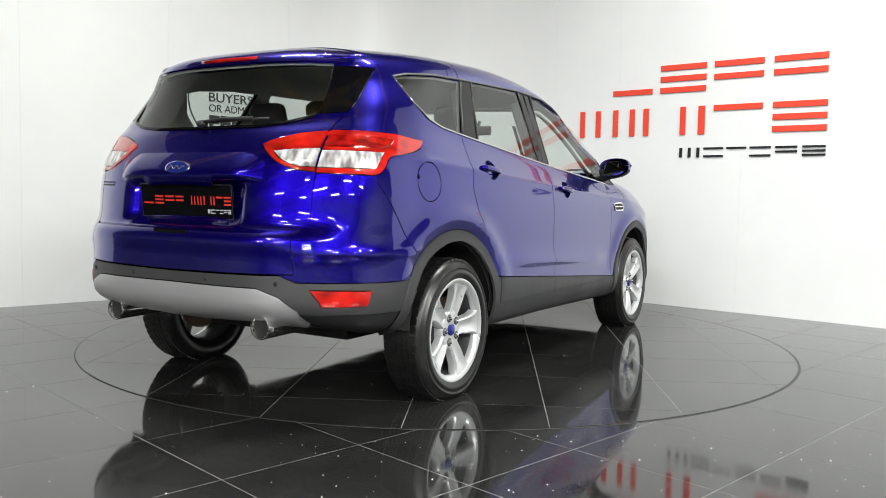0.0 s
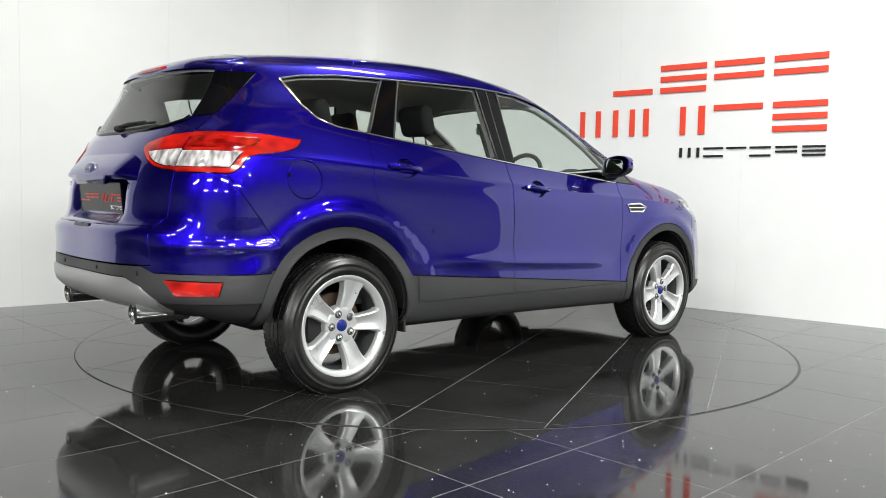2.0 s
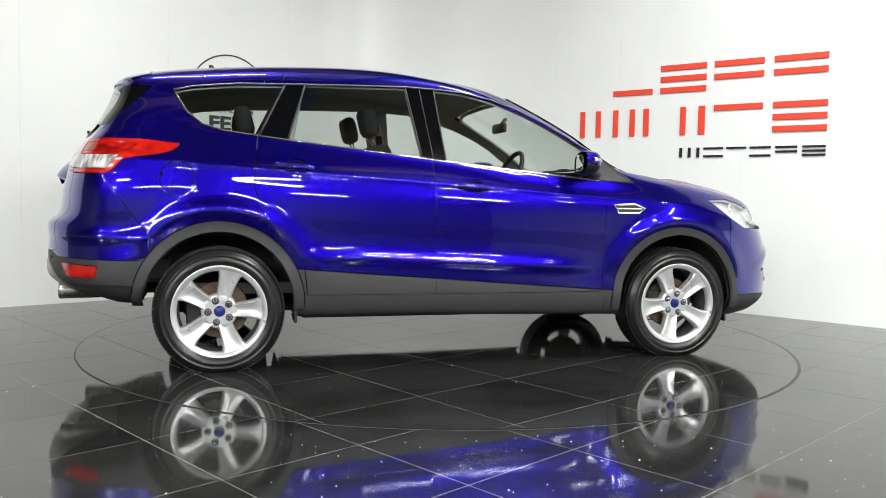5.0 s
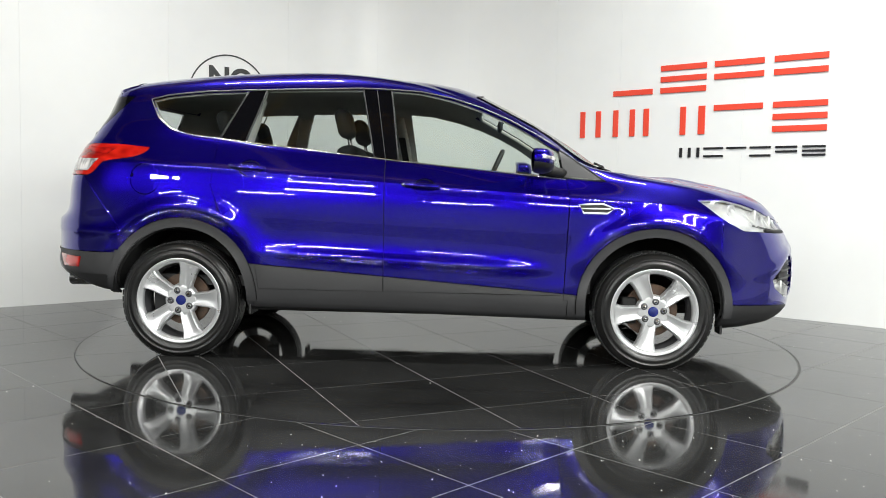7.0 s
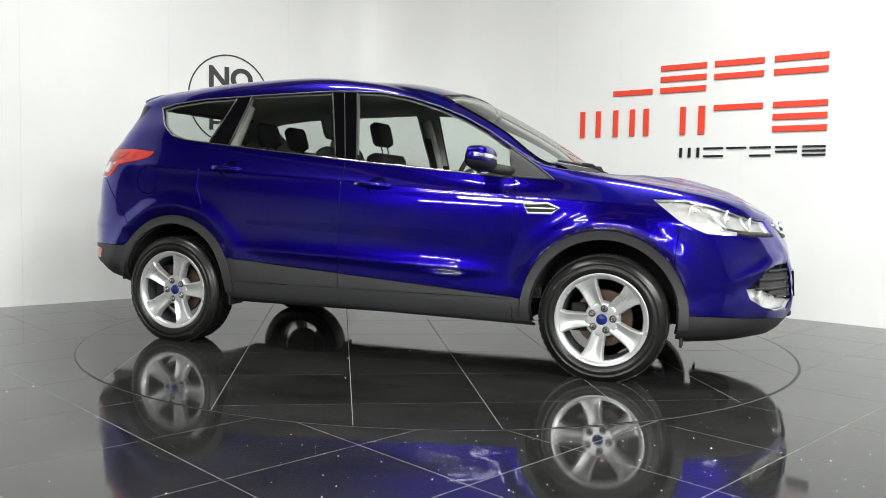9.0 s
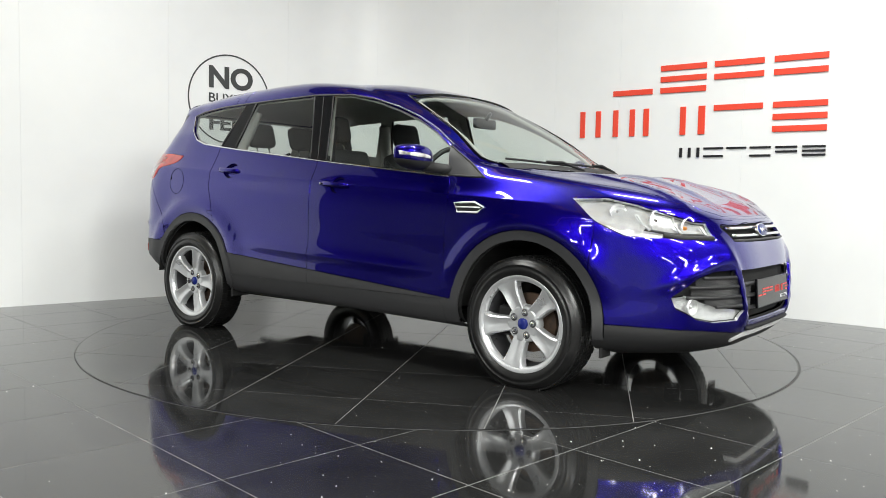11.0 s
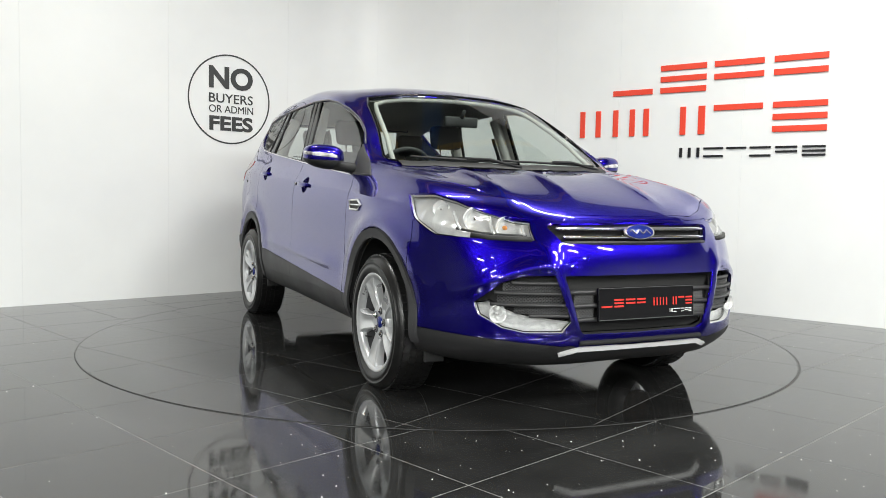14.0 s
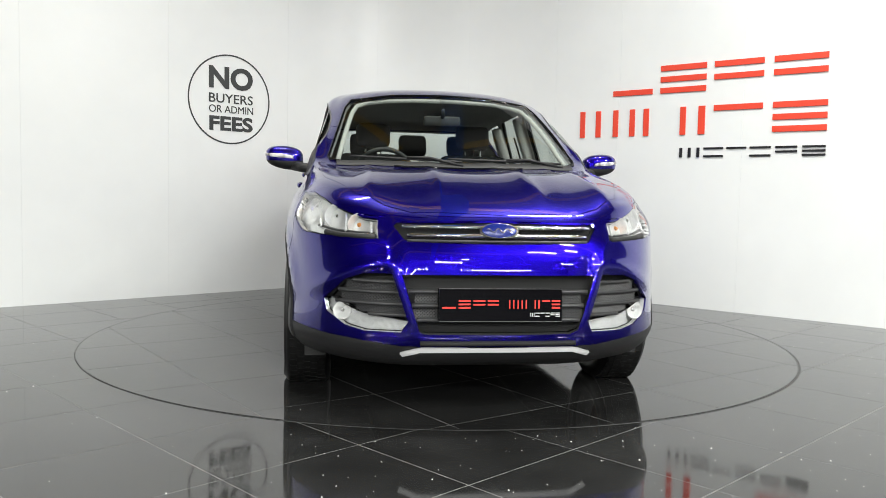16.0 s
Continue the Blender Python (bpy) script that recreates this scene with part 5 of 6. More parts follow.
for z, y in ((0.556, 0.378), (0.498, 0.362), (0.438, 0.345)):
    cross_bar("lower_grille_bar", z, y, -0.010, 0.010, M_RUBBER, "dark grey grille bar")
cross_bar("splitter_gap", 0.340, 0.33, 0.001, 0.016, M_UNDER, "", squash=0.7)


def lattice(zs, lo, hi, sd, push, name):
    """Diamond mesh between two heights."""
    bm = bmesh.new()
    z0, z1 = zs
    step = 0.0135
    y = lo
    while y < hi:
        for a, b in ((y, y + step), (y + step, y)):
            rows = int(round((z1 - z0) / step)) or 1
            for r in range(rows):
                za, zb = z0 + (z1 - z0) * r / rows, z0 + (z1 - z0) * (r + 1) / rows
                p, q = on_front(sd * min(a, hi), za, -push), on_front(sd * min(b, hi), zb, -push)
                if (p - q).length > 1e-3:
                    tube(bm, [p, q], 0.0024, 4)
        y += step
    ob = part(name, bm, M_MESH, CAR, "dark grey diamond grille mesh")
    ob["kind"] = "stuff"


for sd in (-1, 1):
    lattice((0.440, 0.560), 0.262, 0.352, sd, 0.018, "grille_mesh")
    for z, y0, y1 in ((0.592, 0.435, 0.610), (0.548, 0.425, 0.668), (0.500, 0.410, 0.680), (0.455, 0.395, 0.545)):
        cross_bar("side_grille_bar", z, y1, -0.012, 0.0085, M_RUBBER, "dark grey grille bar", y0=y0, sd=sd)
    lattice((0.555, 0.590), 0.43, 0.64, sd, 0.018, "grille_mesh")
    lattice((0.505, 0.545), 0.42, 0.66, sd, 0.018, "grille_mesh")
    lattice((0.462, 0.496), 0.40, 0.60, sd, 0.018, "grille_mesh")

# lamp bowls behind the clear lenses
M_LAMPBACK = mat("lamp_back", (0.88, 0.88, 0.87), 0.16, 0.50)
bumpy(M_LAMPBACK, 22.0, 0.6, 0.012, 0.0)


def bowl(p, r, depth, way, parent, material=M_REFLECT, tint=M_CLEARLENS):
    q = Vector(way).normalized().to_track_quat("X", "Z").to_matrix().to_4x4()
    m = Matrix.Translation(p) @ q
    bm = bmesh.new()
    lathe(bm, [(0.006, -depth), (r * 0.5, -depth * 0.75), (r * 0.85, -depth * 0.3), (r, 0.0), (r * 1.08, 0.004), (r * 1.10, -0.006)], 28, "x", m)
    part("reflector", bm, material, parent, "bright lamp reflector", True)
    bm = bmesh.new()
    ellipsoid(bm, (-depth * 0.45, 0, 0), (depth * 0.4, r * 0.22, r * 0.22), m)
    part("bulb", bm, tint, parent, "", True)


for i, sd in enumerate((-1, 1)):
    lens = BUILT["headlamp"][i]
    ob = sheet_part("lamp_housing", sheet(HALF, GROUPS["headlamp"], NORMALS, gap=0.001, rim=-0.028, push=0.036, mirror=sd < 0), M_LAMPBACK, lens, "bright lamp housing")
    bowl(on_front(sd * 0.590, 0.828, -0.022), 0.046, 0.045, (1, sd * 0.15, 0), lens, M_REFLECT, M_AMBER)
    # dark inner bezel under the reflectors, upright ribs between them
    bm = bmesh.new()
    tube(bm, [on_front(sd * y, z, -0.020) for y, z in ((0.525, 0.797), (0.60, 0.800), (0.68, 0.806), (0.76, 0.822))], 0.006, 8)
    part("inner_bezel", bm, M_CLAD, lens, "dark inner lamp bezel", True)
    for y, z0, z1 in ((0.535, 0.795, 0.835), (0.640, 0.800, 0.868), (0.748, 0.815, 0.885)):
        bm = bmesh.new()
        tube(bm, [on_front(sd * y, z0 + (z1 - z0) * k / 4, -0.014) for k in range(5)], 0.006, 8)
        part("lamp_rib", bm, M_REFLECT, lens, "bright lamp rib", True)
    bowl(on_front(sd * 0.690, 0.858, -0.026), 0.050, 0.050, (1, sd * 0.25, 0), lens, M_REFLECT, M_CHROME)
    bowl(on_side(1.80, 0.905, -0.030, sd), 0.036, 0.03, (0.7, sd * 0.8, 0.1), lens, M_LAMPBACK)
    bm = bmesh.new()
    tube(bm, [on_front(sd * y, z, -0.004) for y, z in ((0.515, 0.774), (0.58, 0.775), (0.66, 0.777), (0.72, 0.786))], 0.013, 8)
    part("lamp_lower_trim", bm, M_MATBLACK, lens, "black lower lamp trim", True)
    fog = BUILT["fog_lamp"][i]
    sheet_part("lamp_housing", sheet(HALF, GROUPS["fog_lamp"], NORMALS, gap=-0.001, rim=-0.03, push=0.036, mirror=sd < 0), M_REFLECT, fog, "bright lamp housing")
    bowl(on_front(sd * 0.655, 0.458, -0.012), 0.036, 0.03, (1, sd * 0.2, 0), fog)
    # hinge and jet details on the bonnet
    bm = bmesh.new()
    ellipsoid(bm, on_top(1.20, sd * 0.30, 0.004), (0.016, 0.02, 0.008))
    part("washer_jet", bm, M_BLACK, CAR, "", True)


def screen_border():
    loop = [(0.0, 1.092), (0.30, 1.096), (0.600, 1.121), (0.692, 1.134), (0.703, 1.155), (0.656, 1.299), (0.600, 1.478), (0.563, 1.532), (0.300, 1.568), (0.0, 1.578)]
    half = dense(loop, 0.05)
    pts = [on_front(y, z, 0.000) for y, z in half]
    ring = pts + [Vector((p.x, -p.y, p.z)) for p in pts[::-1]]
    bm = bmesh.new()
    tube(bm, ring, 0.008, 8, True)
    part("windscreen_seal", bm, M_BLACK, CAR, "black windscreen seal", True)
    bm = bmesh.new()
    rows = []
    for y in np.linspace(-0.66, 0.66, 31):
        f = (abs(y) / 0.66) ** 2
        x0 = 1.205 - 0.10 * f
        rows.append([bm.verts.new(on_top(x0 - dx, y, o)) for dx, o in ((0.0, 0.002), (0.008, 0.010), (0.06, 0.012), (0.075, 0.004))])
    for p, q in zip(rows, rows[1:]):
        for j in range(3):
            bm.faces.new((p[j], p[j + 1], q[j + 1], q[j]))
    part("cowl_panel", bm, M_MATBLACK, CAR, "black plastic cowl", True)
    for a, b in (((0.60, 1.125), (-0.05, 1.135)), ((0.02, 1.118), (-0.58, 1.142))):
        # drawn for a driver on the other side of the car from the kerb
        pts = [on_front(a[0] + (b[0] - a[0]) * k / 10, a[1] + (b[1] - a[1]) * k / 10, 0.016) for k in range(11)]
        w = empty("wiper")
        w.parent = CAR
        bm = bmesh.new()
        tube(bm, pts, 0.007, 6)
        part("wiper_blade", bm, M_MATBLACK, w, "black wiper blade", True)
        bm = bmesh.new()
        tube(bm, [on_front(a[0], a[1] - 0.02, 0.012), (pts[3] + Vector((0.012, 0, 0.012))), pts[5] + Vector((0.004, 0, 0.008))], 0.008, 6)
        part("wiper_arm", bm, M_MATBLACK, w, "black wiper arm", True)


screen_border()


# ---------------- the car: rear ----------------
def rear_details():
    gate = BUILT["tailgate"][0]
    # brow over the plate
    bm = bmesh.new()
    rows = []
    for y in np.linspace(-0.43, 0.43, 37):
        f = 1 - max(0.0, (abs(y) - 0.30) / 0.13) ** 1.6
        d = 0.050 * max(f, 0.02)
        top = 1.115 - 0.04 * (1 - f)
        rows.append([bm.verts.new(p) for p in (on_rear(y, top, 0.001), on_rear(y, 1.045, d * 0.75), on_rear(y, 1.012, d), on_rear(y, 1.000, d * 0.92), on_rear(y, 0.990, 0.001))])
    for p, q in zip(rows, rows[1:]):
        for j in range(4):
            bm.faces.new((p[j], p[j + 1], q[j + 1], q[j]))
    bmesh.ops.recalc_face_normals(bm, faces=bm.faces[:])
    part("plate_brow", bm, M_PAINT, gate, "", True)
    plate(on_rear(0, 0.905).x - 0.012, 0.905, -1, radians(-6), gate, 1.07)
    badge(on_rear(0, 1.045).x - 0.037, 1.045, -1, gate, 0.150, 0.062, radians(14))
    for k in range(4):
        bm = bmesh.new()
        y = 0.50 + 0.030 * k
        p = on_rear(y, 0.975, 0.002)
        box(bm, p.x - 0.003, p.x + 0.003, y, y + 0.022, 0.966, 0.972)
        box(bm, p.x - 0.003, p.x + 0.003, y, y + 0.022, 0.979, 0.985)
        part("badge_bar", bm, M_CHROME, gate, "bright badge bars")
    bm = bmesh.new()
    p = on_rear(0, 0.772)
    box(bm, p.x - 0.002, p.x + 0.03, -0.10, 0.10, 0.756, 0.786, bevel=0.004)
    part("tailgate_grip", bm, M_BLACK, CAR, "black grip recess")
    # spoiler with the high brake lamp
    bm = bmesh.new()
    rows = []
    for y in np.linspace(-0.600, 0.600, 41):
        f = (abs(y) / 0.600)
        back = 0.030 + 0.10 * f**2 + 0.03 * max(0, f - 0.85) / 0.15
        t = on_top(-1.72 + 0.02 * f, y * 0.985, 0.002)
        drop = 0.012 * f**2
        rows.append([bm.verts.new(q) for q in ((t.x, y, t.z), (-1.845 + back * 0.8, y, 1.577 - drop), (-1.945 + back, y, 1.556 - drop), (-1.950 + back, y, 1.545 - drop), (-1.935 + back, y, 1.530 - drop), (-1.86 + back * 0.8, y, 1.512 - drop))])
    for p, q in zip(rows, rows[1:]):
        for j in range(5):
            bm.faces.new((p[j], p[j + 1], q[j + 1], q[j]))
    bm.faces.new(rows[0])
    bm.faces.new(rows[-1])
    bmesh.ops.recalc_face_normals(bm, faces=bm.faces[:])
    sp = part("spoiler", bm, M_PAINT, gate, "", True)
    bm = bmesh.new()
    pts = [(-1.919 + 0.115 * (abs(y) / 0.585) ** 2, y, 1.5445 - 0.012 * (y / 0.585) ** 2) for y in np.linspace(-0.17, 0.17, 13)]
    tube(bm, pts, 0.012, 8)
    for v in bm.verts:
        v.co.z = 1.5445 + (v.co.z - 1.5445) * 0.8
    part("high_brake_lamp", bm, M_REDLENS, sp, "red high brake lamp", True)
    # wiper
    w = empty("rear_wiper")
    w.parent = gate
    bm = bmesh.new()
    ellipsoid(bm, on_rear(0.0, 1.236, 0.014), (0.026, 0.026, 0.018))
    tube(bm, [on_rear(0.0, 1.240, 0.024), on_rear(-0.12, 1.250, 0.026), on_rear(-0.28, 1.258, 0.016)], 0.007, 8)
    part("wiper_arm", bm, M_MATBLACK, w, "black wiper arm", True)
    bm = bmesh.new()
    tube(bm, [on_rear(y, 1.246 + 0.03 * abs(y), 0.010) for y in np.linspace(0.02, -0.36, 9)], 0.006, 6)
    part("wiper_blade", bm, M_MATBLACK, w, "black wiper blade", True)
    # rear window border, glass black flanks
    loop = [(0.0, 1.224), (0.300, 1.228), (0.440, 1.242), (0.540, 1.268), (0.560, 1.284)]
    pts = [on_rear(y, z, 0.0) for y, z in dense(loop, 0.04)]
    bm = bmesh.new()
    tube(bm, [Vector((p.x, -p.y, p.z)) for p in pts[::-1]] + pts[1:], 0.009, 8)
    part("rear_window_seal", bm, M_BLACK, gate, "black window seal", True)
    for sd in (-1, 1):
        # twin exhaust tips
        m = Matrix.Translation((-2.172, sd * 0.447, 0.395))
        bm = bmesh.new()
        lathe(bm, [(0.036, 0.20), (0.040, 0.02), (0.044, -0.012), (0.048, -0.016), (0.051, -0.010), (0.050, 0.02), (0.046, 0.24)], 32, "x", m)
        part("exhaust_tip", bm, M_CHROME, CAR, "bright round exhaust tip", True)
        bm = bmesh.new()
        lathe(bm, [(0.0, 0.006), (0.0425, 0.004)], 24, "x", m)
        part("exhaust_bore", bm, M_UNDER, CAR)
        for y, z in ((0.22, 0.590), (0.55, 0.585)):
            bm = bmesh.new()
            ellipsoid(bm, on_rear(sd * y, z, 0.0), (0.005, 0.010, 0.010))
            part("parking_sensor", bm, M_MATBLACK, CAR, "", True)


rear_details()


# ---------------- the car: cabin ----------------
def soft_box(bm, x0, x1, y0, y1, z0, z1, m=None, bevel=0.04):
    box(bm, x0, x1, y0, y1, z0, z1, m, bevel=bevel)


def car_seat(x, y, z, width, back_h, lean, posts=True):
    top = empty("seat")
    top.parent = CAR
    bm = bmesh.new()
    soft_box(bm, x, x + 0.50, y - width / 2, y + width / 2, z - 0.14, z + 0.02)
    part("cushion", bm, M_SEAT, top, "", True)
    m = Matrix.Translation((x + 0.04, y, z)) @ Matrix.Rotation(radians(-lean), 4, "Y")
    bm = bmesh.new()
    soft_box(bm, -0.08, 0.05, -width / 2, width / 2, -0.06, back_h, m, 0.045)
    part("backrest", bm, M_SEAT, top, "", True)
    return top, m


def head_rest(top, m, y, back_h, w=0.125):
    bm = bmesh.new()
    box(bm, -0.055, 0.035, y - w, y + w, back_h + 0.055, back_h + 0.235, m, bevel=0.04)
    part("headrest", bm, M_SEAT, top, "charcoal headrest", True)
    for e in (-0.055, 0.055):
        bm = bmesh.new()
        tube(bm, [m @ Vector((-0.01, y + e, back_h - 0.02)), m @ Vector((-0.01, y + e, back_h + 0.07))], 0.006, 8)
        part("headrest_post", bm, M_CHROME, top, "", True)


for y in (-0.37, 0.37):
    t, m = car_seat(-0.34, y, 0.68, 0.50, 0.575, 14)
    head_rest(t, m, 0.0, 0.575)
t, m = car_seat(-1.04, 0.0, 0.66, 1.30, 0.535, 16)
for y in (-0.40, 0.0, 0.40):
    head_rest(t, m, y, 0.575, 0.115)
# pale trims behind the windscreen's edges
for sd in (-1, 1):
    bm = bmesh.new()
    tube(bm, [on_front(sd * y, z, -0.030) for y, z in ((0.660, 1.145), (0.643, 1.21), (0.622, 1.29), (0.596, 1.38), (0.565, 1.47), (0.535, 1.520), (0.46, 1.545), (0.34, 1.560), (0.15, 1.568), (0.0, 1.570))], 0.014, 10)
    part("pillar_trim", bm, M_LINING, CAR, "pale grey inner pillar trim", True)
# pale trims inside the pillars, and the front belts
for sd in (-1, 1):
    for pts, r in ((((-0.17, 1.06), (-0.20, 1.30), (-0.25, 1.52)), 0.040), (((-1.02, 1.17), (-0.95, 1.50)), 0.045)):
        bm = bmesh.new()
        tube(bm, [on_side(x, z, -0.055, sd) for x, z in dense(pts, 0.06)], r, 10)
        part("pillar_trim", bm, M_LINING, CAR, "pale grey inner pillar trim", True)
    bm = bmesh.new()
    rows = []
    for k in range(9):
        p = on_side(-0.22 + 0.05 * k / 8, 1.40 - 0.30 * k / 8, -0.115, sd)
        rows.append([bm.verts.new((p.x + e, p.y, p.z)) for e in (-0.024, 0.024)])
    for p, q in zip(rows, rows[1:]):
        bm.faces.new((p[0], p[1], q[1], q[0]))
    bmesh.ops.solidify(bm, geom=bm.faces[:], thickness=0.003)
    part("seat_belt", bm, M_SEAT, CAR, "dark seat belt")
    bm = bmesh.new()
    p = on_side(-0.175, 1.115, -0.115, sd)
    box(bm, p.x - 0.030, p.x + 0.030, p.y - 0.010, p.y + 0.010, p.z - 0.035, p.z + 0.025, bevel=0.006)
    part("belt_buckle", bm, M_DASH, CAR, "black belt buckle")

bm = bmesh.new()
box(bm, 0.60, 1.04, -0.74, 0.74, 0.70, 1.045, bevel=0.06)
box(bm, 0.56, 0.72, -0.56, -0.18, 0.98, 1.085, bevel=0.04)
part("dashboard", bm, M_DASH, CAR, "soft black dashboard", True)
bm = bmesh.new()
m = Matrix.Translation((0.42, -0.355, 1.060)) @ Matrix.Rotation(radians(24), 4, "Y")
ring = [m @ Vector((0, 0.182 * math.cos(a), 0.182 * math.sin(a))) for a in [2 * math.pi * k / 40 for k in range(40)]]
tube(bm, ring, 0.015, 10, True)
for a in (0.0, math.pi, -math.pi / 2):
    tube(bm, [m @ Vector((0.02, 0, 0)), m @ Vector((0, 0.178 * math.cos(a), 0.178 * math.sin(a)))], 0.016, 8)
ellipsoid(bm, (0, 0, 0), (0.03, 0.07, 0.06), m)
part("steering_wheel", bm, M_DASH, CAR, "black steering wheel", True)
bm = bmesh.new()
box(bm, 0.470, 0.500, -0.115, 0.115, 1.375, 1.440, bevel=0.012)
tube(bm, [(0.495, 0, 1.43), (0.53, 0, 1.475)], 0.012, 8)
part("rear_view_mirror", bm, M_DASH, CAR, "black rear-view mirror", True)
bm = bmesh.new()
box(bm, -1.95, -1.25, -0.62, 0.62, 0.70, 0.98, bevel=0.03)
part("load_cover", bm, M_DASH, CAR, "dark load bay cover")
bm = bmesh.new()
box(bm, -1.6, 1.0, -0.78, 0.78, 0.40, 0.46)
part("cabin_floor", bm, M_DASH, CAR)


# small flaps ahead of the rear wheels
for sd in (-1, 1):
    bm = bmesh.new()
    box(bm, -0.955, -0.940, sd * 0.79 - 0.07, sd * 0.79 + 0.07, 0.245, 0.33, bevel=0.004)
    part("mud_flap", bm, M_MATBLACK, CAR, "black plastic flap")


# lower lip flaps ahead of the front wheels
for sd in (-1, 1):
    bm = bmesh.new()
    box(bm, 1.735, 1.75, sd * 0.76 - 0.05, sd * 0.76 + 0.05, 0.190, 0.33, bevel=0.004)
    part("air_deflector", bm, M_MATBLACK, CAR, "black air deflector")


# ---------------- dust and crumbs on the floor ----------------
def crumbs(name, count, place, z, parent=None):
    bm = bmesh.new()
    rng = random.Random(11 + count)
    for _ in range(count):
        x, y = place(rng)
        r = rng.choice((0.0013, 0.0018, 0.002, 0.0025, 0.003, 0.0042))
        v = [bm.verts.new((x + r * rng.uniform(0.6, 1.2) * math.cos(a), y + r * rng.uniform(0.6, 1.2) * math.sin(a), z)) for a in (0.3, 1.9, 3.3, 5.0)]
        t = bm.verts.new((x, y, z + r * 0.9))
        for k in range(4):
            bm.faces.new((v[k], v[(k + 1) % 4], t))
    ob = obj(name, bm, M_SPECK, parent)
    return ob


def disc_place(rng):
    a, r = rng.uniform(0, 2 * math.pi), 2.15 * math.sqrt(rng.random())
    return r * math.cos(a), r * math.sin(a)


def floor_place(rng):
    while True:
        x, y = rng.uniform(-2.6, 3.6), rng.uniform(-3.7, 1.2)
        if math.hypot(x, y) > 2.32 and (x > -0.6 or rng.random() < 0.25):
            return x, y


tagged(crumbs("floor_crumbs", 620, floor_place, 0.0), "scattered pale crumbs on the black tiles", "debris", kind="stuff")


# ---------------- floor pieces ----------------
def clip_poly(pts, inside, cut):
    out = []
    for i, p in enumerate(pts):
        q = pts[(i + 1) % len(pts)]
        if inside(p):
            out.append(p)
        if inside(p) != inside(q):
            out.append(cut(p, q))
    return out


def floor_base():
    bm = bmesh.new()
    box(bm, -11.2, 11.2, -16.2, 6.7, -0.25, -0.0007)
    return tagged(obj("floor", bm, M_GROUT), "polished black square floor tiles with pale joints", "floor", kind="structure")


FLOOR = floor_base()
TILE_A, TILE_P = radians(44.5), 0.579


def tile_mesh(name, pts, z0, z1):
    bm = bmesh.new()
    poly_prism(bm, pts, z0, z1)
    me = bpy.data.meshes.new(name)
    bm.normal_update()
    bm.to_mesh(me)
    bm.free()
    me.materials.append(M_TILE)
    return me


def static_tiles():
    g = 0.0022
    h = TILE_P / 2 - g
    me = tile_mesh("floor_tile", [(-h, -h), (h, -h), (h, h), (-h, h)], -0.012, 0.0)
    c, s = math.cos(TILE_A), math.sin(TILE_A)
    rest = bmesh.new()
    count = 0
    cells = []
    for i in range(-34, 35):
        for j in range(-34, 35):
            # joints run through u = -2.527 and v = -1.563 along the two tile axes
            u, v = -2.527 + (i + 0.5) * TILE_P, -1.563 + (j + 0.5) * TILE_P
            x, y = c * u - s * v, s * u + c * v
            if abs(x) > 10.6 or not -15.7 < y < 6.2:
                continue
            if math.hypot(x, y) < DISC_R - 0.5:
                continue
            cells.append((math.hypot(x, y + 1.5), x, y))
    cells.sort()
    for d, x, y in cells:
        if count < 290:
            ob = new("floor_tile", me)
            ob.matrix_world = pose(x, y, 0, 0, 0, math.degrees(TILE_A))
            ob.parent = FLOOR
            count += 1
        else:
            pts = [(x + c * a - s * b, y + s * a + c * b) for a, b in ((-h, -h), (h, -h), (h, h), (-h, h))]
            poly_prism(rest, pts, -0.012, 0.0)
    part("far_tiles", rest, M_TILE, FLOOR)["kind"] = "stuff"


static_tiles()


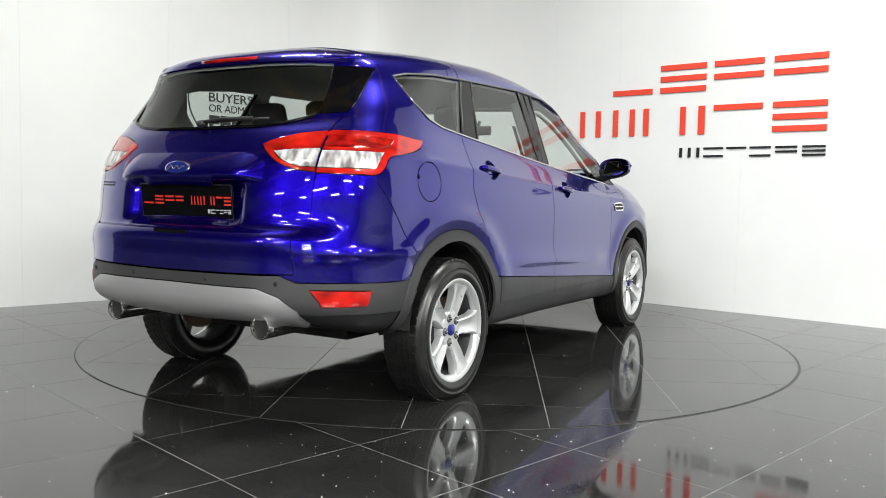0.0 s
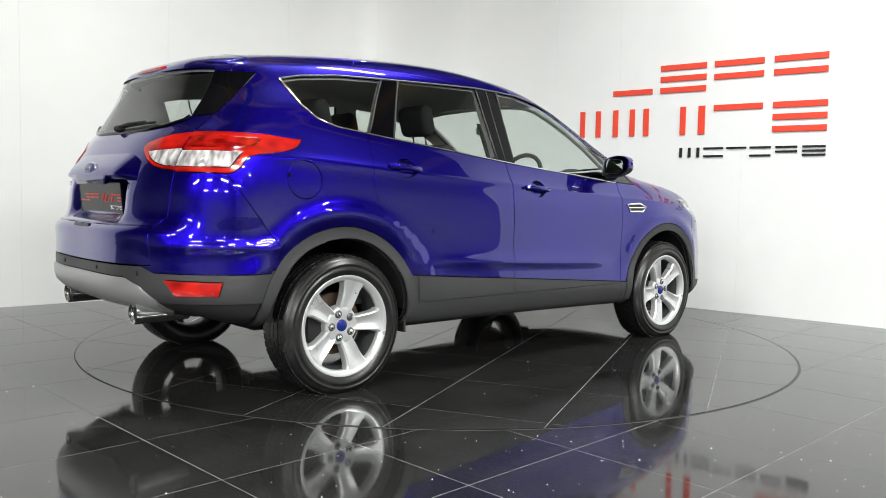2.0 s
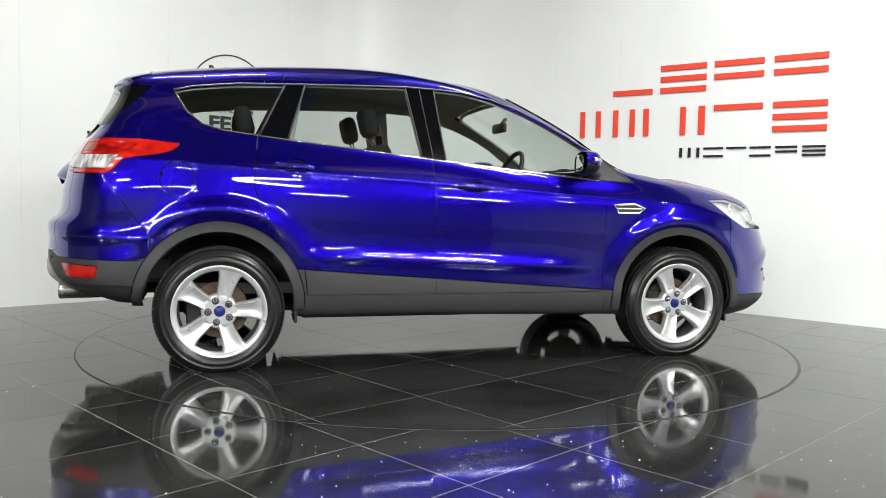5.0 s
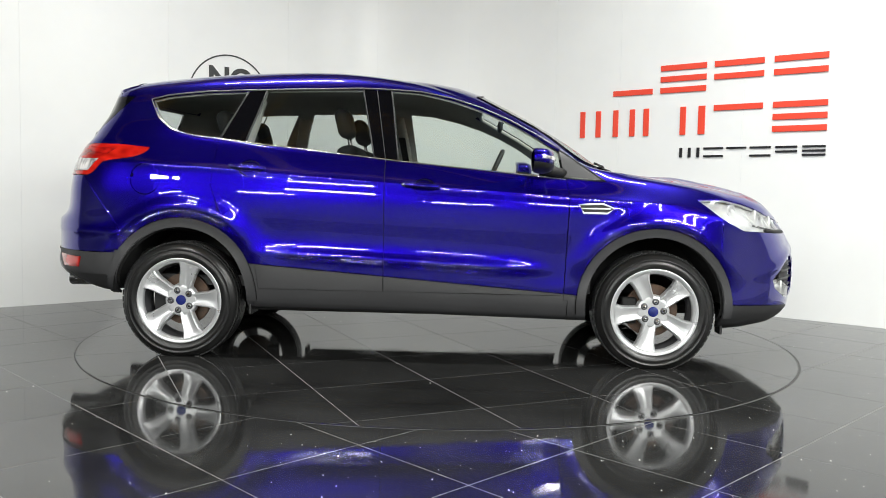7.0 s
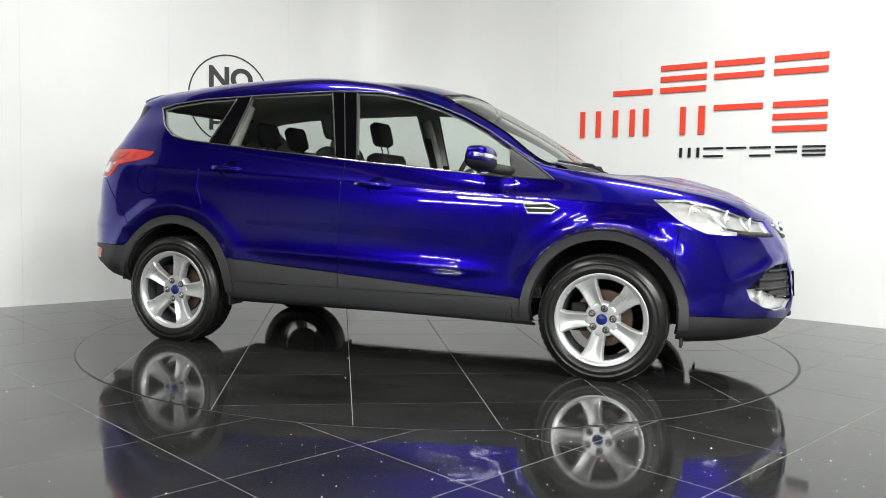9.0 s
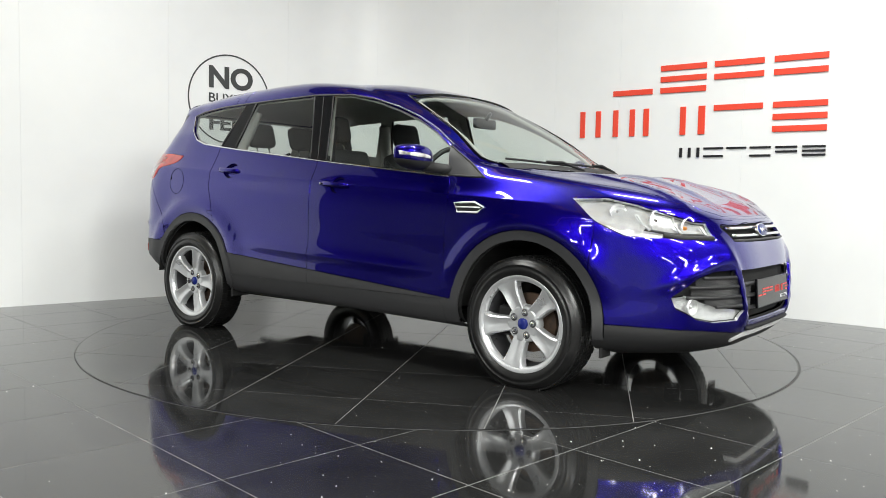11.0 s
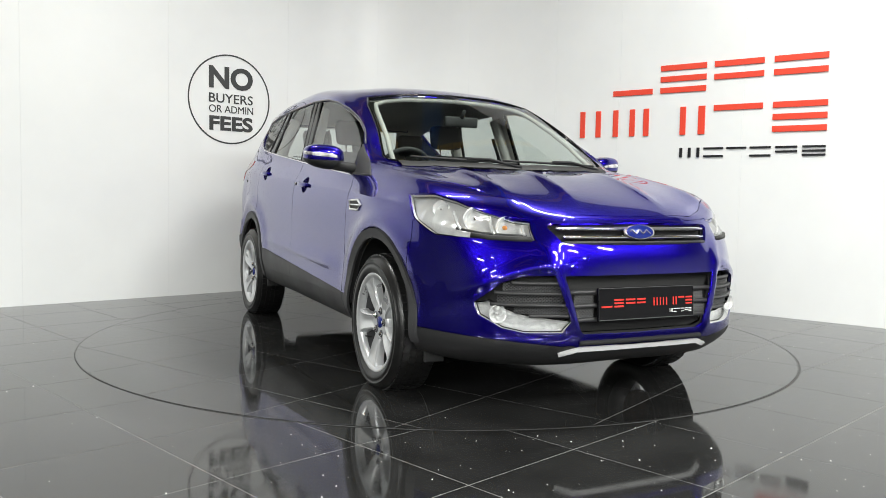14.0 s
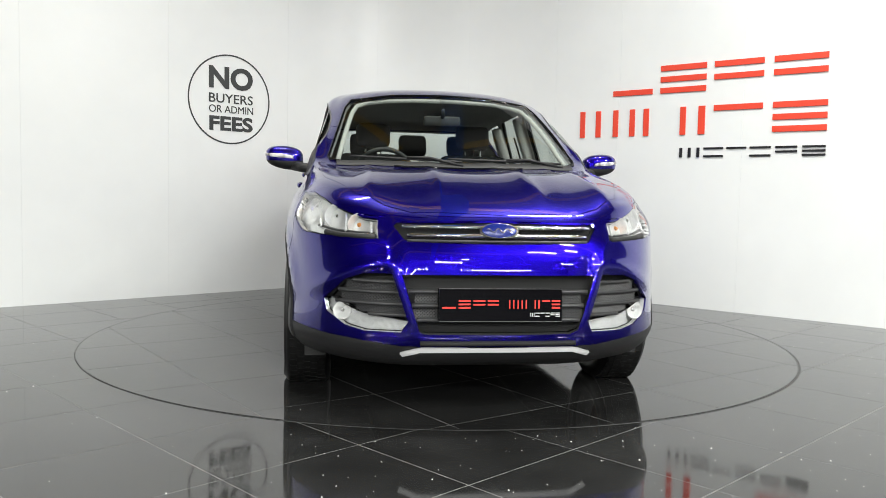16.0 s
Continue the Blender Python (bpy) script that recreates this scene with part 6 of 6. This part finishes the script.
def turntable():
    top = tagged(empty("turntable"), "round black tiled turntable set flush in the floor", "turntable")
    bm = bmesh.new()
    n = 192
    poly_prism(bm, [((DISC_R - 0.004) * math.cos(2 * math.pi * k / n), (DISC_R - 0.004) * math.sin(2 * math.pi * k / n)) for k in range(n)], 0.002, DISC_Z - 0.0007)
    part("deck", bm, M_GROUT, top)
    bm = bmesh.new()
    lathe(bm, [(DISC_R - 0.003, 0.002), (DISC_R - 0.003, DISC_Z + 0.0006), (DISC_R, DISC_Z + 0.0004), (DISC_R, 0.002)], n, "z")
    part("rim", bm, M_TILE, top)
    a, p, g = radians(27.0), 0.61, 0.0020
    c, s = math.cos(a), math.sin(a)
    R = DISC_R - 0.0045
    for i in range(-4, 4):
        for j in range(-4, 4):
            sq = [(i * p + g, j * p + g), ((i + 1) * p - g, j * p + g), ((i + 1) * p - g, (j + 1) * p - g), (i * p + g, (j + 1) * p - g)]
            pts = sq
            if max(math.hypot(*q) for q in sq) > R:
                for k in range(n):
                    ca, sa = math.cos(2 * math.pi * (k + 0.5) / n), math.sin(2 * math.pi * (k + 0.5) / n)
                    lim = R * math.cos(math.pi / n)
                    pts = clip_poly(pts, lambda q: q[0] * ca + q[1] * sa <= lim,
                                    lambda q, r: tuple(q[m] + (r[m] - q[m]) * (lim - q[0] * ca - q[1] * sa) / ((r[0] - q[0]) * ca + (r[1] - q[1]) * sa) for m in (0, 1)))
                    if len(pts) < 3:
                        break
            if len(pts) < 3:
                continue
            ob = new("turntable_tile", tile_mesh("turntable_tile", [(c * x - s * y, s * x + c * y) for x, y in pts], 0.002, DISC_Z))
            ob.parent = top
    return top


TABLE = turntable()
crumbs("crumbs", 70, disc_place, DISC_Z, TABLE)["kind"] = "stuff"


def table_gap():
    bm = bmesh.new()
    n = 192
    # the hole sits a little off the table's centre, so the gap is wider on one side
    ring = [[bm.verts.new((r * math.cos(2 * math.pi * k / n) + dx, r * math.sin(2 * math.pi * k / n), 0.0008)) for k in range(n)] for r, dx in ((DISC_R + 0.0005, 0.0), (DISC_R + 0.0085, 0.0045))]
    for k in range(n):
        bm.faces.new((ring[0][k], ring[1][k], ring[1][(k + 1) % n], ring[0][(k + 1) % n]))
    tagged(obj("trim", bm, M_GAP), "thin black gap ring round the turntable", "trim", kind="structure")


table_gap()


def motions():
    steps = [0.5 * k for k in range(33)]
    rows_car, rows_disc = [], []
    for t in steps:
        a = START + RATE * t
        turn = pose(0, 0, 0, 0, 0, a)
        rows_disc.append((t, turn))
        rows_car.append((t, turn @ pose(CAR_OFF.x, CAR_OFF.y, DISC_Z)))
    walk(CAR, rows_car)
    walk(TABLE, rows_disc)


motions()
